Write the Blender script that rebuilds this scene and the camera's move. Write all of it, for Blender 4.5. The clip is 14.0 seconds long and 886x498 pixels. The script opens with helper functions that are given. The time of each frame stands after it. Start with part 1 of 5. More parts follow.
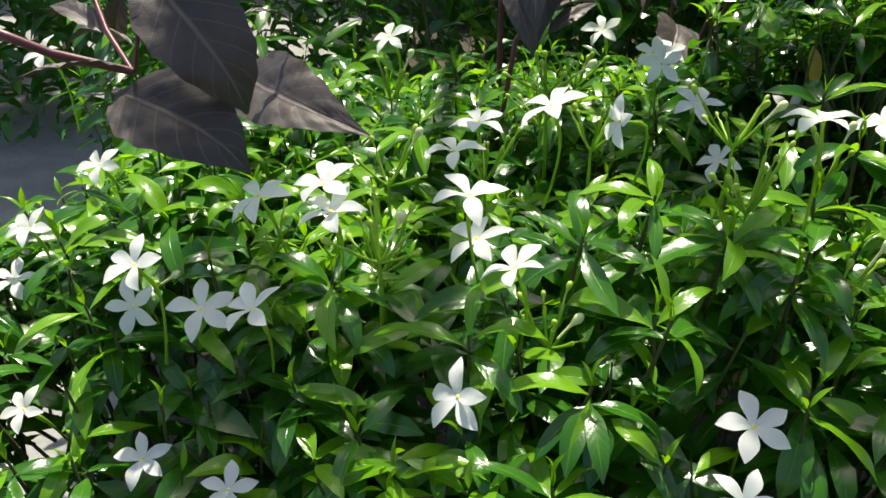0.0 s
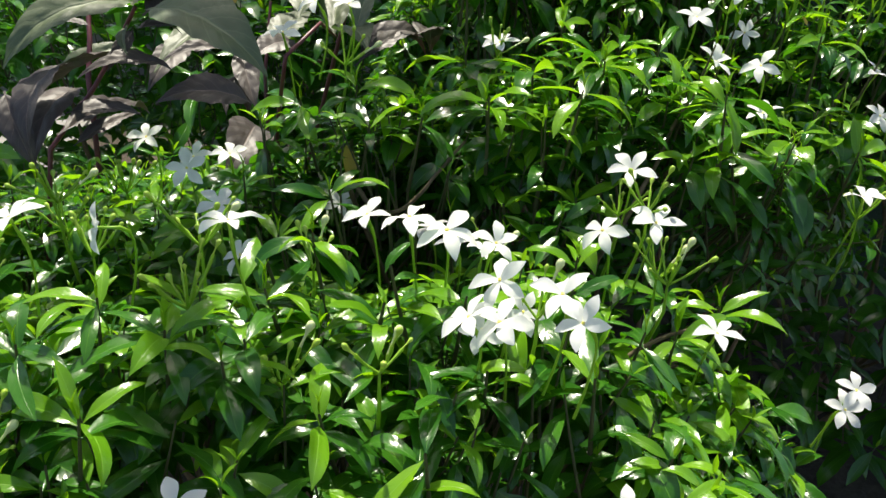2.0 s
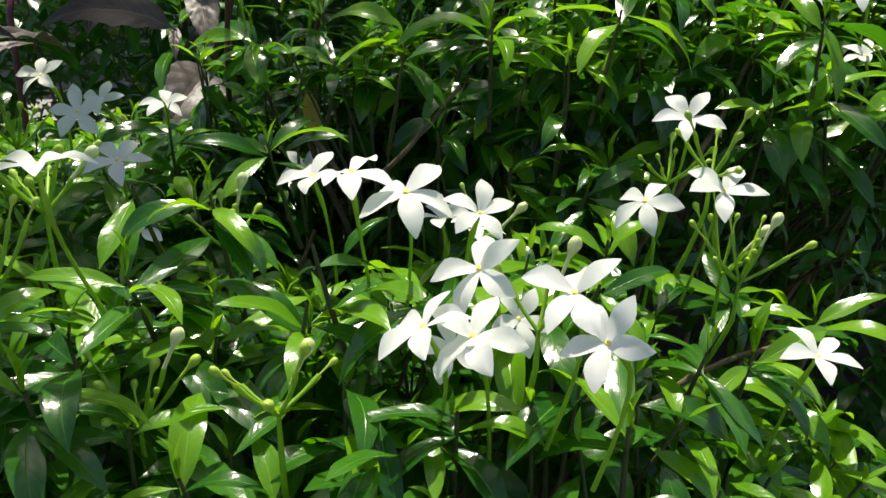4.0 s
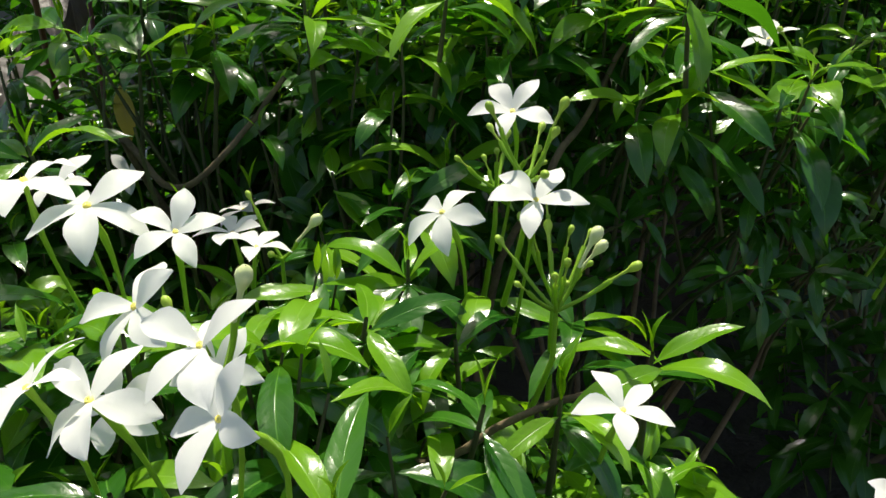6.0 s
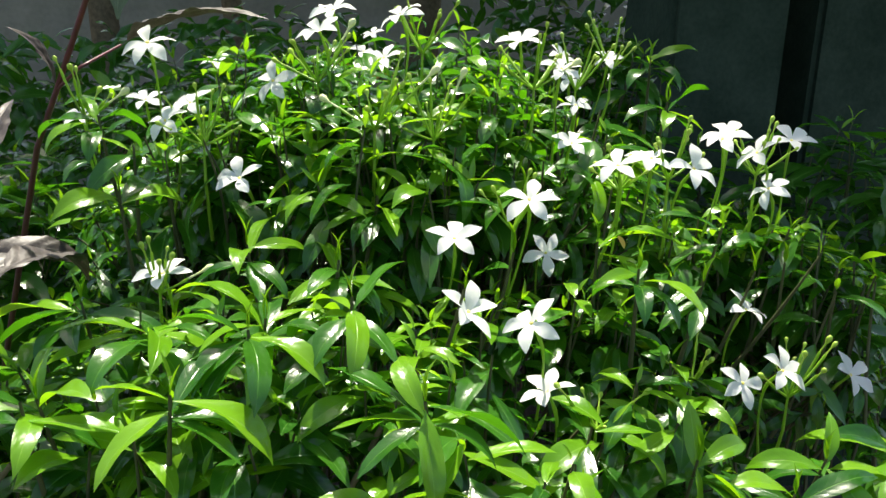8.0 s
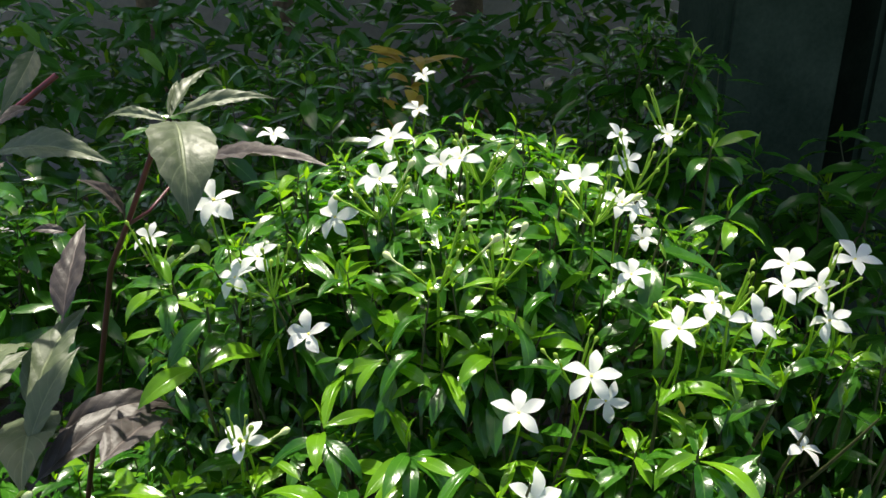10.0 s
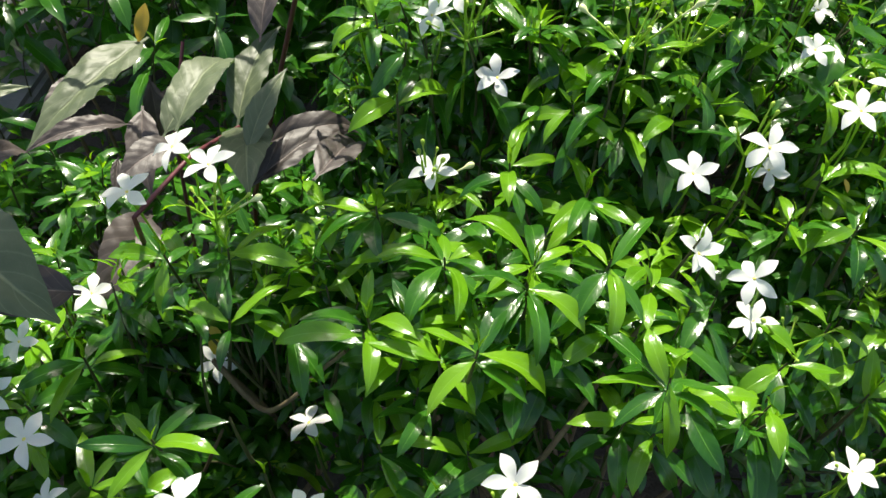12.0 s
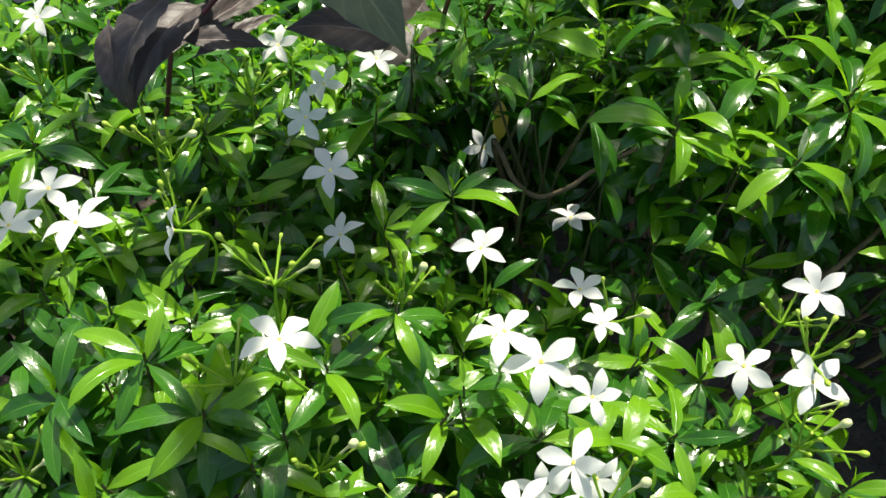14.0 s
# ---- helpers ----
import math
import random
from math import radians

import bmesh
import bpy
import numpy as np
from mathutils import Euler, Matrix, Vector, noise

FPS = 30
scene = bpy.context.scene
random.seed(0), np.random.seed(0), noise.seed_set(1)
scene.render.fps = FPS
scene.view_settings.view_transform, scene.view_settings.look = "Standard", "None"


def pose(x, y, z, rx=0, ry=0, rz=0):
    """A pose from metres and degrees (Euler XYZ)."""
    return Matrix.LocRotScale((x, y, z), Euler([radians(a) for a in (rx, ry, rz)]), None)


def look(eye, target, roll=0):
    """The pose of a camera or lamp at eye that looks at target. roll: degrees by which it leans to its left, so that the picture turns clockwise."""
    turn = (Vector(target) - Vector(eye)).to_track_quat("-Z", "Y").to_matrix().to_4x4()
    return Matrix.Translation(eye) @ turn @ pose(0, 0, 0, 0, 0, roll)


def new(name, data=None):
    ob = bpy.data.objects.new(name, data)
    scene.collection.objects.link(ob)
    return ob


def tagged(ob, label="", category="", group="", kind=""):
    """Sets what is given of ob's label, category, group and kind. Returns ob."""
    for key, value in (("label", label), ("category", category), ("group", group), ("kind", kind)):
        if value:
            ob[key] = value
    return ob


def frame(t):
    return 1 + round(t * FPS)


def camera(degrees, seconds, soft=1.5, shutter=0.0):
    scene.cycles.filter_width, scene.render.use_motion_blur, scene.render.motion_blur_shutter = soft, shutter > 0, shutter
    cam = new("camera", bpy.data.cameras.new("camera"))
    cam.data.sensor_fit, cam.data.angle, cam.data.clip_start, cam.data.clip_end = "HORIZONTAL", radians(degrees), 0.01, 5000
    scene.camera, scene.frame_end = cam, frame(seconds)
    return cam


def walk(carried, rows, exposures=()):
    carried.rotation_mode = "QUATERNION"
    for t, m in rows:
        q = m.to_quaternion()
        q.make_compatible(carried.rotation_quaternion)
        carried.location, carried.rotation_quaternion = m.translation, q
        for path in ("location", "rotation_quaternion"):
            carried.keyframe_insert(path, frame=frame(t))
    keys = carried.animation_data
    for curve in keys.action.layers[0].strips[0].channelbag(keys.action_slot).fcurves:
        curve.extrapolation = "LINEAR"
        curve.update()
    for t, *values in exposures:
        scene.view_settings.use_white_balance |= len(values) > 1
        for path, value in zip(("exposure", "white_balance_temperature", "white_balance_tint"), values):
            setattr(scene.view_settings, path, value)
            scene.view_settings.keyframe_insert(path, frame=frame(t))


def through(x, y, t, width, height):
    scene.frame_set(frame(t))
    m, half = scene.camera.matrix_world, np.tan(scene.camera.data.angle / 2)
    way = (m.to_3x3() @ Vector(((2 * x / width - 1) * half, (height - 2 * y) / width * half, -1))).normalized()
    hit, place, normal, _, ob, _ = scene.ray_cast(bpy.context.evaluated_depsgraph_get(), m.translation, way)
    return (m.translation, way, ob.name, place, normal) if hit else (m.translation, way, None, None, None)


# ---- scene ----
cam = camera(55.71, 14.0)
PATH = [
    (0, (0.09294, 0.08033, 1.34037), (-0.04206, 1.36497, 0.57783), -1.332),
    (0.5, (0.13475, 0.05107, 1.34584), (0.05685, 1.35360, 0.60601), -1.580),
    (1, (0.21732, 0.01507, 1.36637), (0.23867, 1.34627, 0.67538), -1.169),
    (1.5, (0.27582, 0.00508, 1.37467), (0.40026, 1.34547, 0.71296), 0.059),
    (2, (0.32711, 0.03742, 1.36791), (0.56932, 1.37891, 0.74203), 1.707),
    (2.2, (0.33887, 0.05272, 1.37193), (0.62006, 1.39970, 0.77480), 2.109),
    (4.3, (0.42251, 0.25708, 1.24483), (0.56113, 1.59764, 0.58629), 1.099),
    (4.5, (0.43429, 0.27565, 1.23418), (0.55485, 1.60952, 0.55873), 0.953),
    (5, (0.46128, 0.30385, 1.22324), (0.54686, 1.64586, 0.55865), 0.308),
    (5.5, (0.49831, 0.31285, 1.22332), (0.59399, 1.65622, 0.56288), 0.254),
    (6, (0.54928, 0.30082, 1.23696), (0.68921, 1.65297, 0.60285), 0.455),
    (6.5, (0.60722, 0.29015, 1.27274), (0.79360, 1.66481, 0.70215), 0.681),
    (7, (0.64480, 0.29831, 1.31234), (0.87494, 1.69614, 0.81929), 0.950),
    (7.5, (0.67075, 0.33023, 1.34039), (0.92508, 1.74057, 0.89738), 1.316),
    (8, (0.67249, 0.36950, 1.37780), (0.94317, 1.79019, 0.97985), 1.856),
    (8.2, (0.67811, 0.38395, 1.40630), (0.95010, 1.80632, 1.01528), 2.097),
    (10.3, (0.65760, 0.43001, 1.62587), (0.83278, 1.75889, 0.95253), -0.018),
    (10.5, (0.65431, 0.42770, 1.63760), (0.82876, 1.71897, 0.89450), 0.442),
    (11, (0.64218, 0.42250, 1.64136), (0.79550, 1.62714, 0.76082), 1.662),
    (11.5, (0.60366, 0.41043, 1.64634), (0.71060, 1.55771, 0.68598), 2.649),
    (12, (0.55156, 0.39698, 1.63751), (0.61131, 1.52861, 0.65473), 3.510),
    (12.5, (0.49511, 0.37560, 1.63264), (0.51658, 1.49874, 0.63861), 4.691),
    (13, (0.44762, 0.36130, 1.60952), (0.43683, 1.46336, 0.59200), 6.325),
    (13.5, (0.40663, 0.33379, 1.58275), (0.38827, 1.38377, 0.51167), 8.853),
    (14, (0.37409, 0.30432, 1.55978), (0.33084, 1.30696, 0.44495), 10.221),
]
walk(cam, [(t, look(eye, target, roll)) for t, eye, target, roll in PATH], [(0, 0.92, 7050, 6), (2.2, 0.95, 7050, 6), (4.4, 0.62, 7050, 6), (5.8, 0.6, 7050, 6), (6.5, 1.05, 7050, 6), (7.0, 1.48, 7050, 6), (8.2, 1.28, 7050, 6), (10.5, 0.97, 7050, 6), (12.5, 1.14, 7050, 6), (13.3, 1.08, 7050, 6), (14, 0.93, 7050, 6)])

# ---- light ----
world = bpy.data.worlds.new("sky")
scene.world = world
world.use_nodes = True
wn = world.node_tree.nodes
sky = wn.new("ShaderNodeTexSky")
sky.sky_type, sky.sun_disc = "NISHITA", False
sky.air_density, sky.dust_density, sky.ozone_density = 0.8, 2.2, 0.7
SUN = Vector((0.03, 0.44, 0.90)).normalized()
sky.sun_elevation = math.asin(SUN.z)
sky.sun_rotation = math.atan2(SUN.x, SUN.y)
wn["Background"].inputs["Strength"].default_value = 0.134
world.node_tree.links.new(sky.outputs[0], wn["Background"].inputs["Color"])
lamp = bpy.data.lights.new("sun", "SUN")
lamp.energy, lamp.angle, lamp.color = 5.0, radians(0.6), (1.0, 0.955, 0.88)
sun = new("sun", lamp)
sun.matrix_world = look(SUN * 12, (0, 0, 0))


# ---- materials ----
def material(name):
    m = bpy.data.materials.new(name)
    m.use_nodes = True
    nt = m.node_tree
    return m, nt, nt.nodes, nt.links, nt.nodes["Principled BSDF"], nt.nodes["Material Output"]


def node(nt, kind, **inputs):
    n = nt.nodes.new(kind)
    for k, v in inputs.items():
        n.inputs[k.replace("_", " ")].default_value = v
    return n


def mixrgb(nt, fac, a, b, blend="MIX"):
    n = nt.nodes.new("ShaderNodeMix")
    n.data_type, n.blend_type = "RGBA", blend
    for sock, v in ((0, fac), (6, a), (7, b)):
        if isinstance(v, (int, float, tuple)):
            n.inputs[sock].default_value = v if sock == 0 else (*v, 1)
        else:
            nt.links.new(v, n.inputs[sock])
    return n.outputs[2]


def ramp(nt, src, lo, hi):
    n = nt.nodes.new("ShaderNodeMapRange")
    n.inputs[1].default_value, n.inputs[2].default_value = lo, hi
    nt.links.new(src, n.inputs[0])
    return n.outputs[0]


def calc(nt, op, a, b=0.0):
    n = nt.nodes.new("ShaderNodeMath")
    n.operation = op
    for i, v in enumerate((a, b)):
        if isinstance(v, (int, float)):
            n.inputs[i].default_value = v
        else:
            nt.links.new(v, n.inputs[i])
    return n.outputs[0]


def random_of(nt, joined):
    if joined:
        return nt.nodes.new("ShaderNodeNewGeometry").outputs["Random Per Island"]
    return nt.nodes.new("ShaderNodeObjectInfo").outputs["Random"]


def leaf_material(name, dark, light, rib, through_colour, through_share, rough, joined=False, vein=0.5, veins=9.0, grain=0.25, spec=0.5, relief=0.0009, groove=None):
    """A leaf blade: colour by leaf, midrib and side veins from the blade's own coordinates, gloss, and light let through."""
    m, nt, n, l, p, out = material(name)
    uv = n.new("ShaderNodeUVMap").outputs[0]
    sep = n.new("ShaderNodeSeparateXYZ")
    l.new(uv, sep.inputs[0])
    u, v = sep.outputs[0], sep.outputs[1]
    side = calc(nt, "ABSOLUTE", calc(nt, "SUBTRACT", u, 0.5))
    midrib = ramp(nt, side, 0.035, 0.012)
    drift = node(nt, "ShaderNodeTexNoise", Scale=24.0, Detail=1.0)
    l.new(n.new("ShaderNodeNewGeometry").outputs["Position"], drift.inputs["Vector"])
    slant = calc(nt, "ADD", calc(nt, "SUBTRACT", calc(nt, "MULTIPLY", v, veins), calc(nt, "MULTIPLY", side, 3.2)), calc(nt, "MULTIPLY", drift.outputs[0], 1.2))
    if groove:
        half_step = calc(nt, "MULTIPLY", calc(nt, "GREATER_THAN", u, 0.5), 0.25)
        slant = calc(nt, "ADD", calc(nt, "SUBTRACT", calc(nt, "MULTIPLY", v, 8.0), calc(nt, "MULTIPLY", side, 3.4)), calc(nt, "ADD", half_step, 0.5))
    saw = calc(nt, "ABSOLUTE", calc(nt, "SUBTRACT", calc(nt, "FRACT", slant), 0.5))
    veinlet = ramp(nt, saw, 0.07, 0.01)
    rnd = random_of(nt, joined)
    blotch = node(nt, "ShaderNodeTexNoise", Scale=55.0, Detail=4.0)
    geo = n.new("ShaderNodeNewGeometry").outputs["Position"]
    l.new(geo, blotch.inputs["Vector"])
    fine = node(nt, "ShaderNodeTexNoise", Scale=700.0, Detail=2.0)
    l.new(geo, fine.inputs["Vector"])
    tone = calc(nt, "ADD", calc(nt, "MULTIPLY", rnd, 0.75), calc(nt, "MULTIPLY", ramp(nt, blotch.outputs[0], 0.3, 0.7), grain))
    col = mixrgb(nt, tone, dark, light)
    col = mixrgb(nt, calc(nt, "MULTIPLY", veinlet, (0.25 if groove is None else 0.45) * vein), col, rib)
    col = mixrgb(nt, calc(nt, "MULTIPLY", midrib, vein), col, rib)
    l.new(col, p.inputs["Base Color"])
    rr = calc(nt, "ADD", calc(nt, "MULTIPLY", blotch.outputs[0], 0.16), rough - 0.08)
    l.new(rr, p.inputs["Roughness"])
    p.inputs["Specular IOR Level"].default_value = spec
    pucker = calc(nt, "POWER", calc(nt, "MULTIPLY", saw, 2.0), 0.6)
    height = calc(nt, "ADD", calc(nt, "SUBTRACT", calc(nt, "MULTIPLY", pucker, 0.12 if groove else 0.18), midrib), calc(nt, "MULTIPLY", calc(nt, "ADD", calc(nt, "MULTIPLY", fine.outputs[0], 0.6), blotch.outputs[0]), 0.45))
    if groove:
        quilt = node(nt, "ShaderNodeTexVoronoi", Scale=120.0)
        l.new(geo, quilt.inputs["Vector"])
        height = calc(nt, "SUBTRACT", height, calc(nt, "MULTIPLY", quilt.outputs[0], 0.4))
    bump = node(nt, "ShaderNodeBump", Strength=0.5 if groove else 0.35, Distance=relief)
    l.new(height, bump.inputs["Height"])
    l.new(bump.outputs[0], p.inputs["Normal"])
    tr = n.new("ShaderNodeBsdfTranslucent")
    l.new(mixrgb(nt, calc(nt, "MULTIPLY", tone, 0.5), through_colour, light, "MIX"), tr.inputs["Color"])
    mix = n.new("ShaderNodeMixShader")
    mix.inputs[0].default_value = through_share
    l.new(p.outputs[0], mix.inputs[1])
    l.new(tr.outputs[0], mix.inputs[2])
    l.new(mix.outputs[0], out.inputs["Surface"])
    return m


GREEN = dict(dark=(0.007, 0.050, 0.006), light=(0.042, 0.148, 0.012), rib=(0.09, 0.24, 0.03), through_colour=(0.12, 0.44, 0.008), through_share=0.28, rough=0.21, spec=0.50, vein=0.75)
YOUNG = dict(dark=(0.068, 0.200, 0.008), light=(0.155, 0.335, 0.016), rib=(0.22, 0.42, 0.05), through_colour=(0.33, 0.66, 0.012), through_share=0.38, rough=0.23, spec=0.50, vein=0.7)
leaf_green = leaf_material("leaf_green", **GREEN)
leaf_young = leaf_material("leaf_young", **YOUNG)
foliage_green = leaf_material("foliage_green", joined=True, **GREEN)
foliage_young = leaf_material("foliage_young", joined=True, **YOUNG)
leaf_yellow = leaf_material("leaf_yellow", (0.40, 0.26, 0.02), (0.55, 0.40, 0.05), (0.5, 0.35, 0.08), (0.6, 0.4, 0.04), 0.35, 0.45)
PURPLE = dict(groove=(0.035, 0.026, 0.026), dark=(0.018, 0.015, 0.014), light=(0.056, 0.045, 0.041), rib=(0.12, 0.095, 0.085), through_colour=(0.16, 0.06, 0.06), through_share=0.025, rough=0.50, vein=0.8, veins=7.0, grain=0.5, spec=0.42, relief=0.0014)
leaf_purple = leaf_material("leaf_purple", **PURPLE)
leaf_bronze = leaf_material("leaf_bronze", (0.038, 0.052, 0.028), (0.095, 0.120, 0.064), (0.17, 0.20, 0.11), (0.16, 0.30, 0.07), 0.16, 0.48, vein=0.9, veins=7.0, grain=0.5, spec=0.40, relief=0.0014, groove=(0.035, 0.042, 0.028))


def plain_material(name, a, b, scale, rough, bump=0.2, distance=0.002, spec=0.4, through=None, joined=False, island=0.0):
    m, nt, n, l, p, out = material(name)
    pos = n.new("ShaderNodeNewGeometry").outputs["Position"]
    big = node(nt, "ShaderNodeTexNoise", Scale=scale, Detail=6.0, Roughness=0.6)
    small = node(nt, "ShaderNodeTexNoise", Scale=scale * 11, Detail=3.0)
    for t in (big, small):
        l.new(pos, t.inputs["Vector"])
    f = calc(nt, "ADD", calc(nt, "MULTIPLY", ramp(nt, big.outputs[0], 0.3, 0.7), 0.7), calc(nt, "MULTIPLY", ramp(nt, small.outputs[0], 0.3, 0.7), 0.3))
    if island:
        f = calc(nt, "ADD", calc(nt, "MULTIPLY", f, 1 - island), calc(nt, "MULTIPLY", random_of(nt, joined), island))
    l.new(mixrgb(nt, f, a, b), p.inputs["Base Color"])
    l.new(calc(nt, "ADD", calc(nt, "MULTIPLY", small.outputs[0], 0.2), rough - 0.1), p.inputs["Roughness"])
    p.inputs["Specular IOR Level"].default_value = spec
    bp = node(nt, "ShaderNodeBump", Strength=bump, Distance=distance)
    l.new(calc(nt, "ADD", big.outputs[0], calc(nt, "MULTIPLY", small.outputs[0], 0.5)), bp.inputs["Height"])
    l.new(bp.outputs[0], p.inputs["Normal"])
    if through:
        tr = n.new("ShaderNodeBsdfTranslucent")
        tr.inputs["Color"].default_value = (*through[0], 1)
        mx = n.new("ShaderNodeMixShader")
        mx.inputs[0].default_value = through[1]
        l.new(p.outputs[0], mx.inputs[1])
        l.new(tr.outputs[0], mx.inputs[2])
        l.new(mx.outputs[0], out.inputs["Surface"])
    return m


petal_white = plain_material("petal_white", (0.84, 0.85, 0.82), (0.90, 0.90, 0.88), 160, 0.5, 0.15, 0.0004, 0.3, ((0.90, 0.91, 0.88), 0.5))
throat_yellow = plain_material("throat_yellow", (0.80, 0.66, 0.08), (0.88, 0.80, 0.22), 300, 0.5, 0.1, 0.0003)
stalk_green = plain_material("stalk_green", (0.17, 0.34, 0.02), (0.29, 0.50, 0.04), 60, 0.4, 0.15, 0.0004, 0.4, ((0.3, 0.55, 0.03), 0.28))
bud_green = plain_material("bud_green", (0.26, 0.44, 0.03), (0.44, 0.60, 0.09), 120, 0.4, 0.1, 0.0004, 0.4, ((0.4, 0.5, 0.15), 0.2))
bud_cream = plain_material("bud_cream", (0.55, 0.64, 0.26), (0.74, 0.80, 0.46), 150, 0.4, 0.1, 0.0004, 0.4, ((0.6, 0.6, 0.4), 0.2))
bark = plain_material("bark", (0.055, 0.042, 0.022), (0.19, 0.145, 0.085), 45, 0.8, 0.6, 0.002, 0.2)
purple_stem = plain_material("purple_stem", (0.055, 0.012, 0.018), (0.13, 0.03, 0.035), 60, 0.42, 0.2, 0.0008)
soil = plain_material("soil", (0.028, 0.023, 0.018), (0.085, 0.072, 0.058), 9, 0.95, 0.8, 0.02, 0.15)
# Near-black green: the deep shade on the posts is put into their colour.
concrete = plain_material("post_shaded_green", (0.012, 0.024, 0.014), (0.040, 0.060, 0.040), 7, 0.9, 0.4, 0.006, 0.1)
plaster = plain_material("plaster", (0.17, 0.165, 0.14), (0.30, 0.29, 0.25), 3, 0.9, 0.2, 0.003, 0.2)
paving = plain_material("paving", (0.16, 0.16, 0.155), (0.30, 0.295, 0.28), 6, 0.85, 0.4, 0.004, 0.25)
twig_skin = plain_material("twig_skin", (0.035, 0.045, 0.014), (0.085, 0.085, 0.036), 70, 0.6, 0.3, 0.0006, 0.3)


# ---- tools for building ----
def link(name, mesh, mat, parent=None, m=None, label=""):
    ob = new(name, mesh)
    if mat and not mesh.materials:
        mesh.materials.append(mat)
    if parent:
        ob.parent = parent
    if m is not None:
        ob.matrix_basis = m
    if label:
        ob["label"] = label
    return ob


def thing(name, label, category, at=(0, 0, 0), group="", kind=""):
    e = new(name)
    e.empty_display_size = 0.05
    e.location = at
    return tagged(e, label, category, group, kind)


def mesh_of(name, verts, faces, uvs=None, smooth=True):
    """A mesh from numpy arrays; faces all quads or all triangles."""
    me = bpy.data.meshes.new(name)
    verts, faces = np.asarray(verts, np.float32), np.asarray(faces, np.int32)
    k = faces.shape[1]
    me.vertices.add(len(verts))
    me.vertices.foreach_set("co", verts.ravel())
    me.loops.add(faces.size)
    me.loops.foreach_set("vertex_index", faces.ravel())
    me.polygons.add(len(faces))
    me.polygons.foreach_set("loop_start", np.arange(0, faces.size, k, dtype=np.int32))
    if uvs is not None:
        layer = me.uv_layers.new(name="UVMap")
        layer.data.foreach_set("uv", np.asarray(uvs, np.float32)[faces.ravel()].ravel())
    me.update(calc_edges=True)
    me.validate()
    if smooth:
        me.polygons.foreach_set("use_smooth", np.ones(len(faces), bool))
    return me


def blade(length, width, arch=0.25, fold=0.25, wave=0.0, side=0.0, widest=0.42, tip=1.6, rows=9, seed=0, cols=(-1, -0.55, 0, 0.55, 1)):
    """A leaf blade that starts at the origin and grows along +y, its upper face to +z: pointed, folded along
    the midrib, arched towards its tip and a little waved at the margin."""
    rng = np.random.RandomState(seed)
    verts, uvs = [], []
    stem = 0.05
    y, z, ang = 0.0, 0.0, arch * 0.35
    step = length / rows
    phase = rng.rand() * 6
    twist = rng.uniform(-0.55, 0.55)
    for i in range(rows + 1):
        s = i / rows
        q = max(0.0, (s - stem) / (1 - stem))
        form = (q ** (widest / (1 - widest) * 0.9)) * (1 - q) ** (0.9 * tip / 1.6) if q > 0 else 0
        peak = (widest ** (widest / (1 - widest) * 0.9)) * (1 - widest) ** (0.9 * tip / 1.6)
        half = 0.5 * width * form / peak
        half *= 1 - 0.45 * max(0.0, (q - 0.82) / 0.18)
        half = max(half, 0.022 * width * (1 if i < rows else 0.35))
        drift = side * length * s * s
        for c in cols:
            lift = (abs(c) - 0.42 * abs(c) ** 3) * half * fold * 1.6 + c * half * twist * s + wave * width * abs(c) * math.sin(phase + 9 * s + (2 if c > 0 else 0)) * (form / peak)
            verts.append((c * half + drift, y - lift * math.sin(ang) * 0.6, z + lift * math.cos(ang)))
            uvs.append((0.5 + 0.5 * c, s))
        y, z = y + step * math.cos(ang), z + step * math.sin(ang)
        ang -= arch * 2.1 / rows * (0.45 + 1.1 * s)
    n = len(cols)
    faces = [(r * n + k, r * n + k + 1, (r + 1) * n + k + 1, (r + 1) * n + k) for r in range(rows) for k in range(n - 1)]
    return np.array(verts), np.array(faces), np.array(uvs)


def tube(points, radii, sides=6, cap=True):
    """Vertices and quads of a round stem along the points."""
    pts = [Vector(p) for p in points]
    verts, faces = [], []
    prev = None
    for i, p in enumerate(pts):
        d = (pts[min(i + 1, len(pts) - 1)] - pts[max(i - 1, 0)]).normalized()
        if prev is None:
            prev = d.orthogonal().normalized()
        a = (prev - d * prev.dot(d)).normalized()
        prev = a
        b = d.cross(a)
        for k in range(sides):
            t = 2 * math.pi * k / sides
            verts.append(p + (a * math.cos(t) + b * math.sin(t)) * radii[i])
    for i in range(len(pts) - 1):
        for k in range(sides):
            faces.append((i * sides + k, i * sides + (k + 1) % sides, (i + 1) * sides + (k + 1) % sides, (i + 1) * sides + k))
    return np.array([tuple(v) for v in verts]), np.array(faces)


def bend(p0, p1, p2, n=8):
    """Points of a curve from p0 to p2, pulled towards p1."""
    p0, p1, p2 = Vector(p0), Vector(p1), Vector(p2)
    return [p0 * (1 - t) ** 2 + p1 * 2 * t * (1 - t) + p2 * t * t for t in [i / (n - 1) for i in range(n)]]


def joined(parts):
    """One set of vertices and faces (and uvs) from many (verts, faces[, uvs])."""
    vs, fs, us, k = [], [], [], 0
    for p in parts:
        vs.append(p[0]), fs.append(p[1] + k)
        if len(p) > 2:
            us.append(p[2])
        k += len(p[0])
    return np.concatenate(vs), np.concatenate(fs), (np.concatenate(us) if us else None)


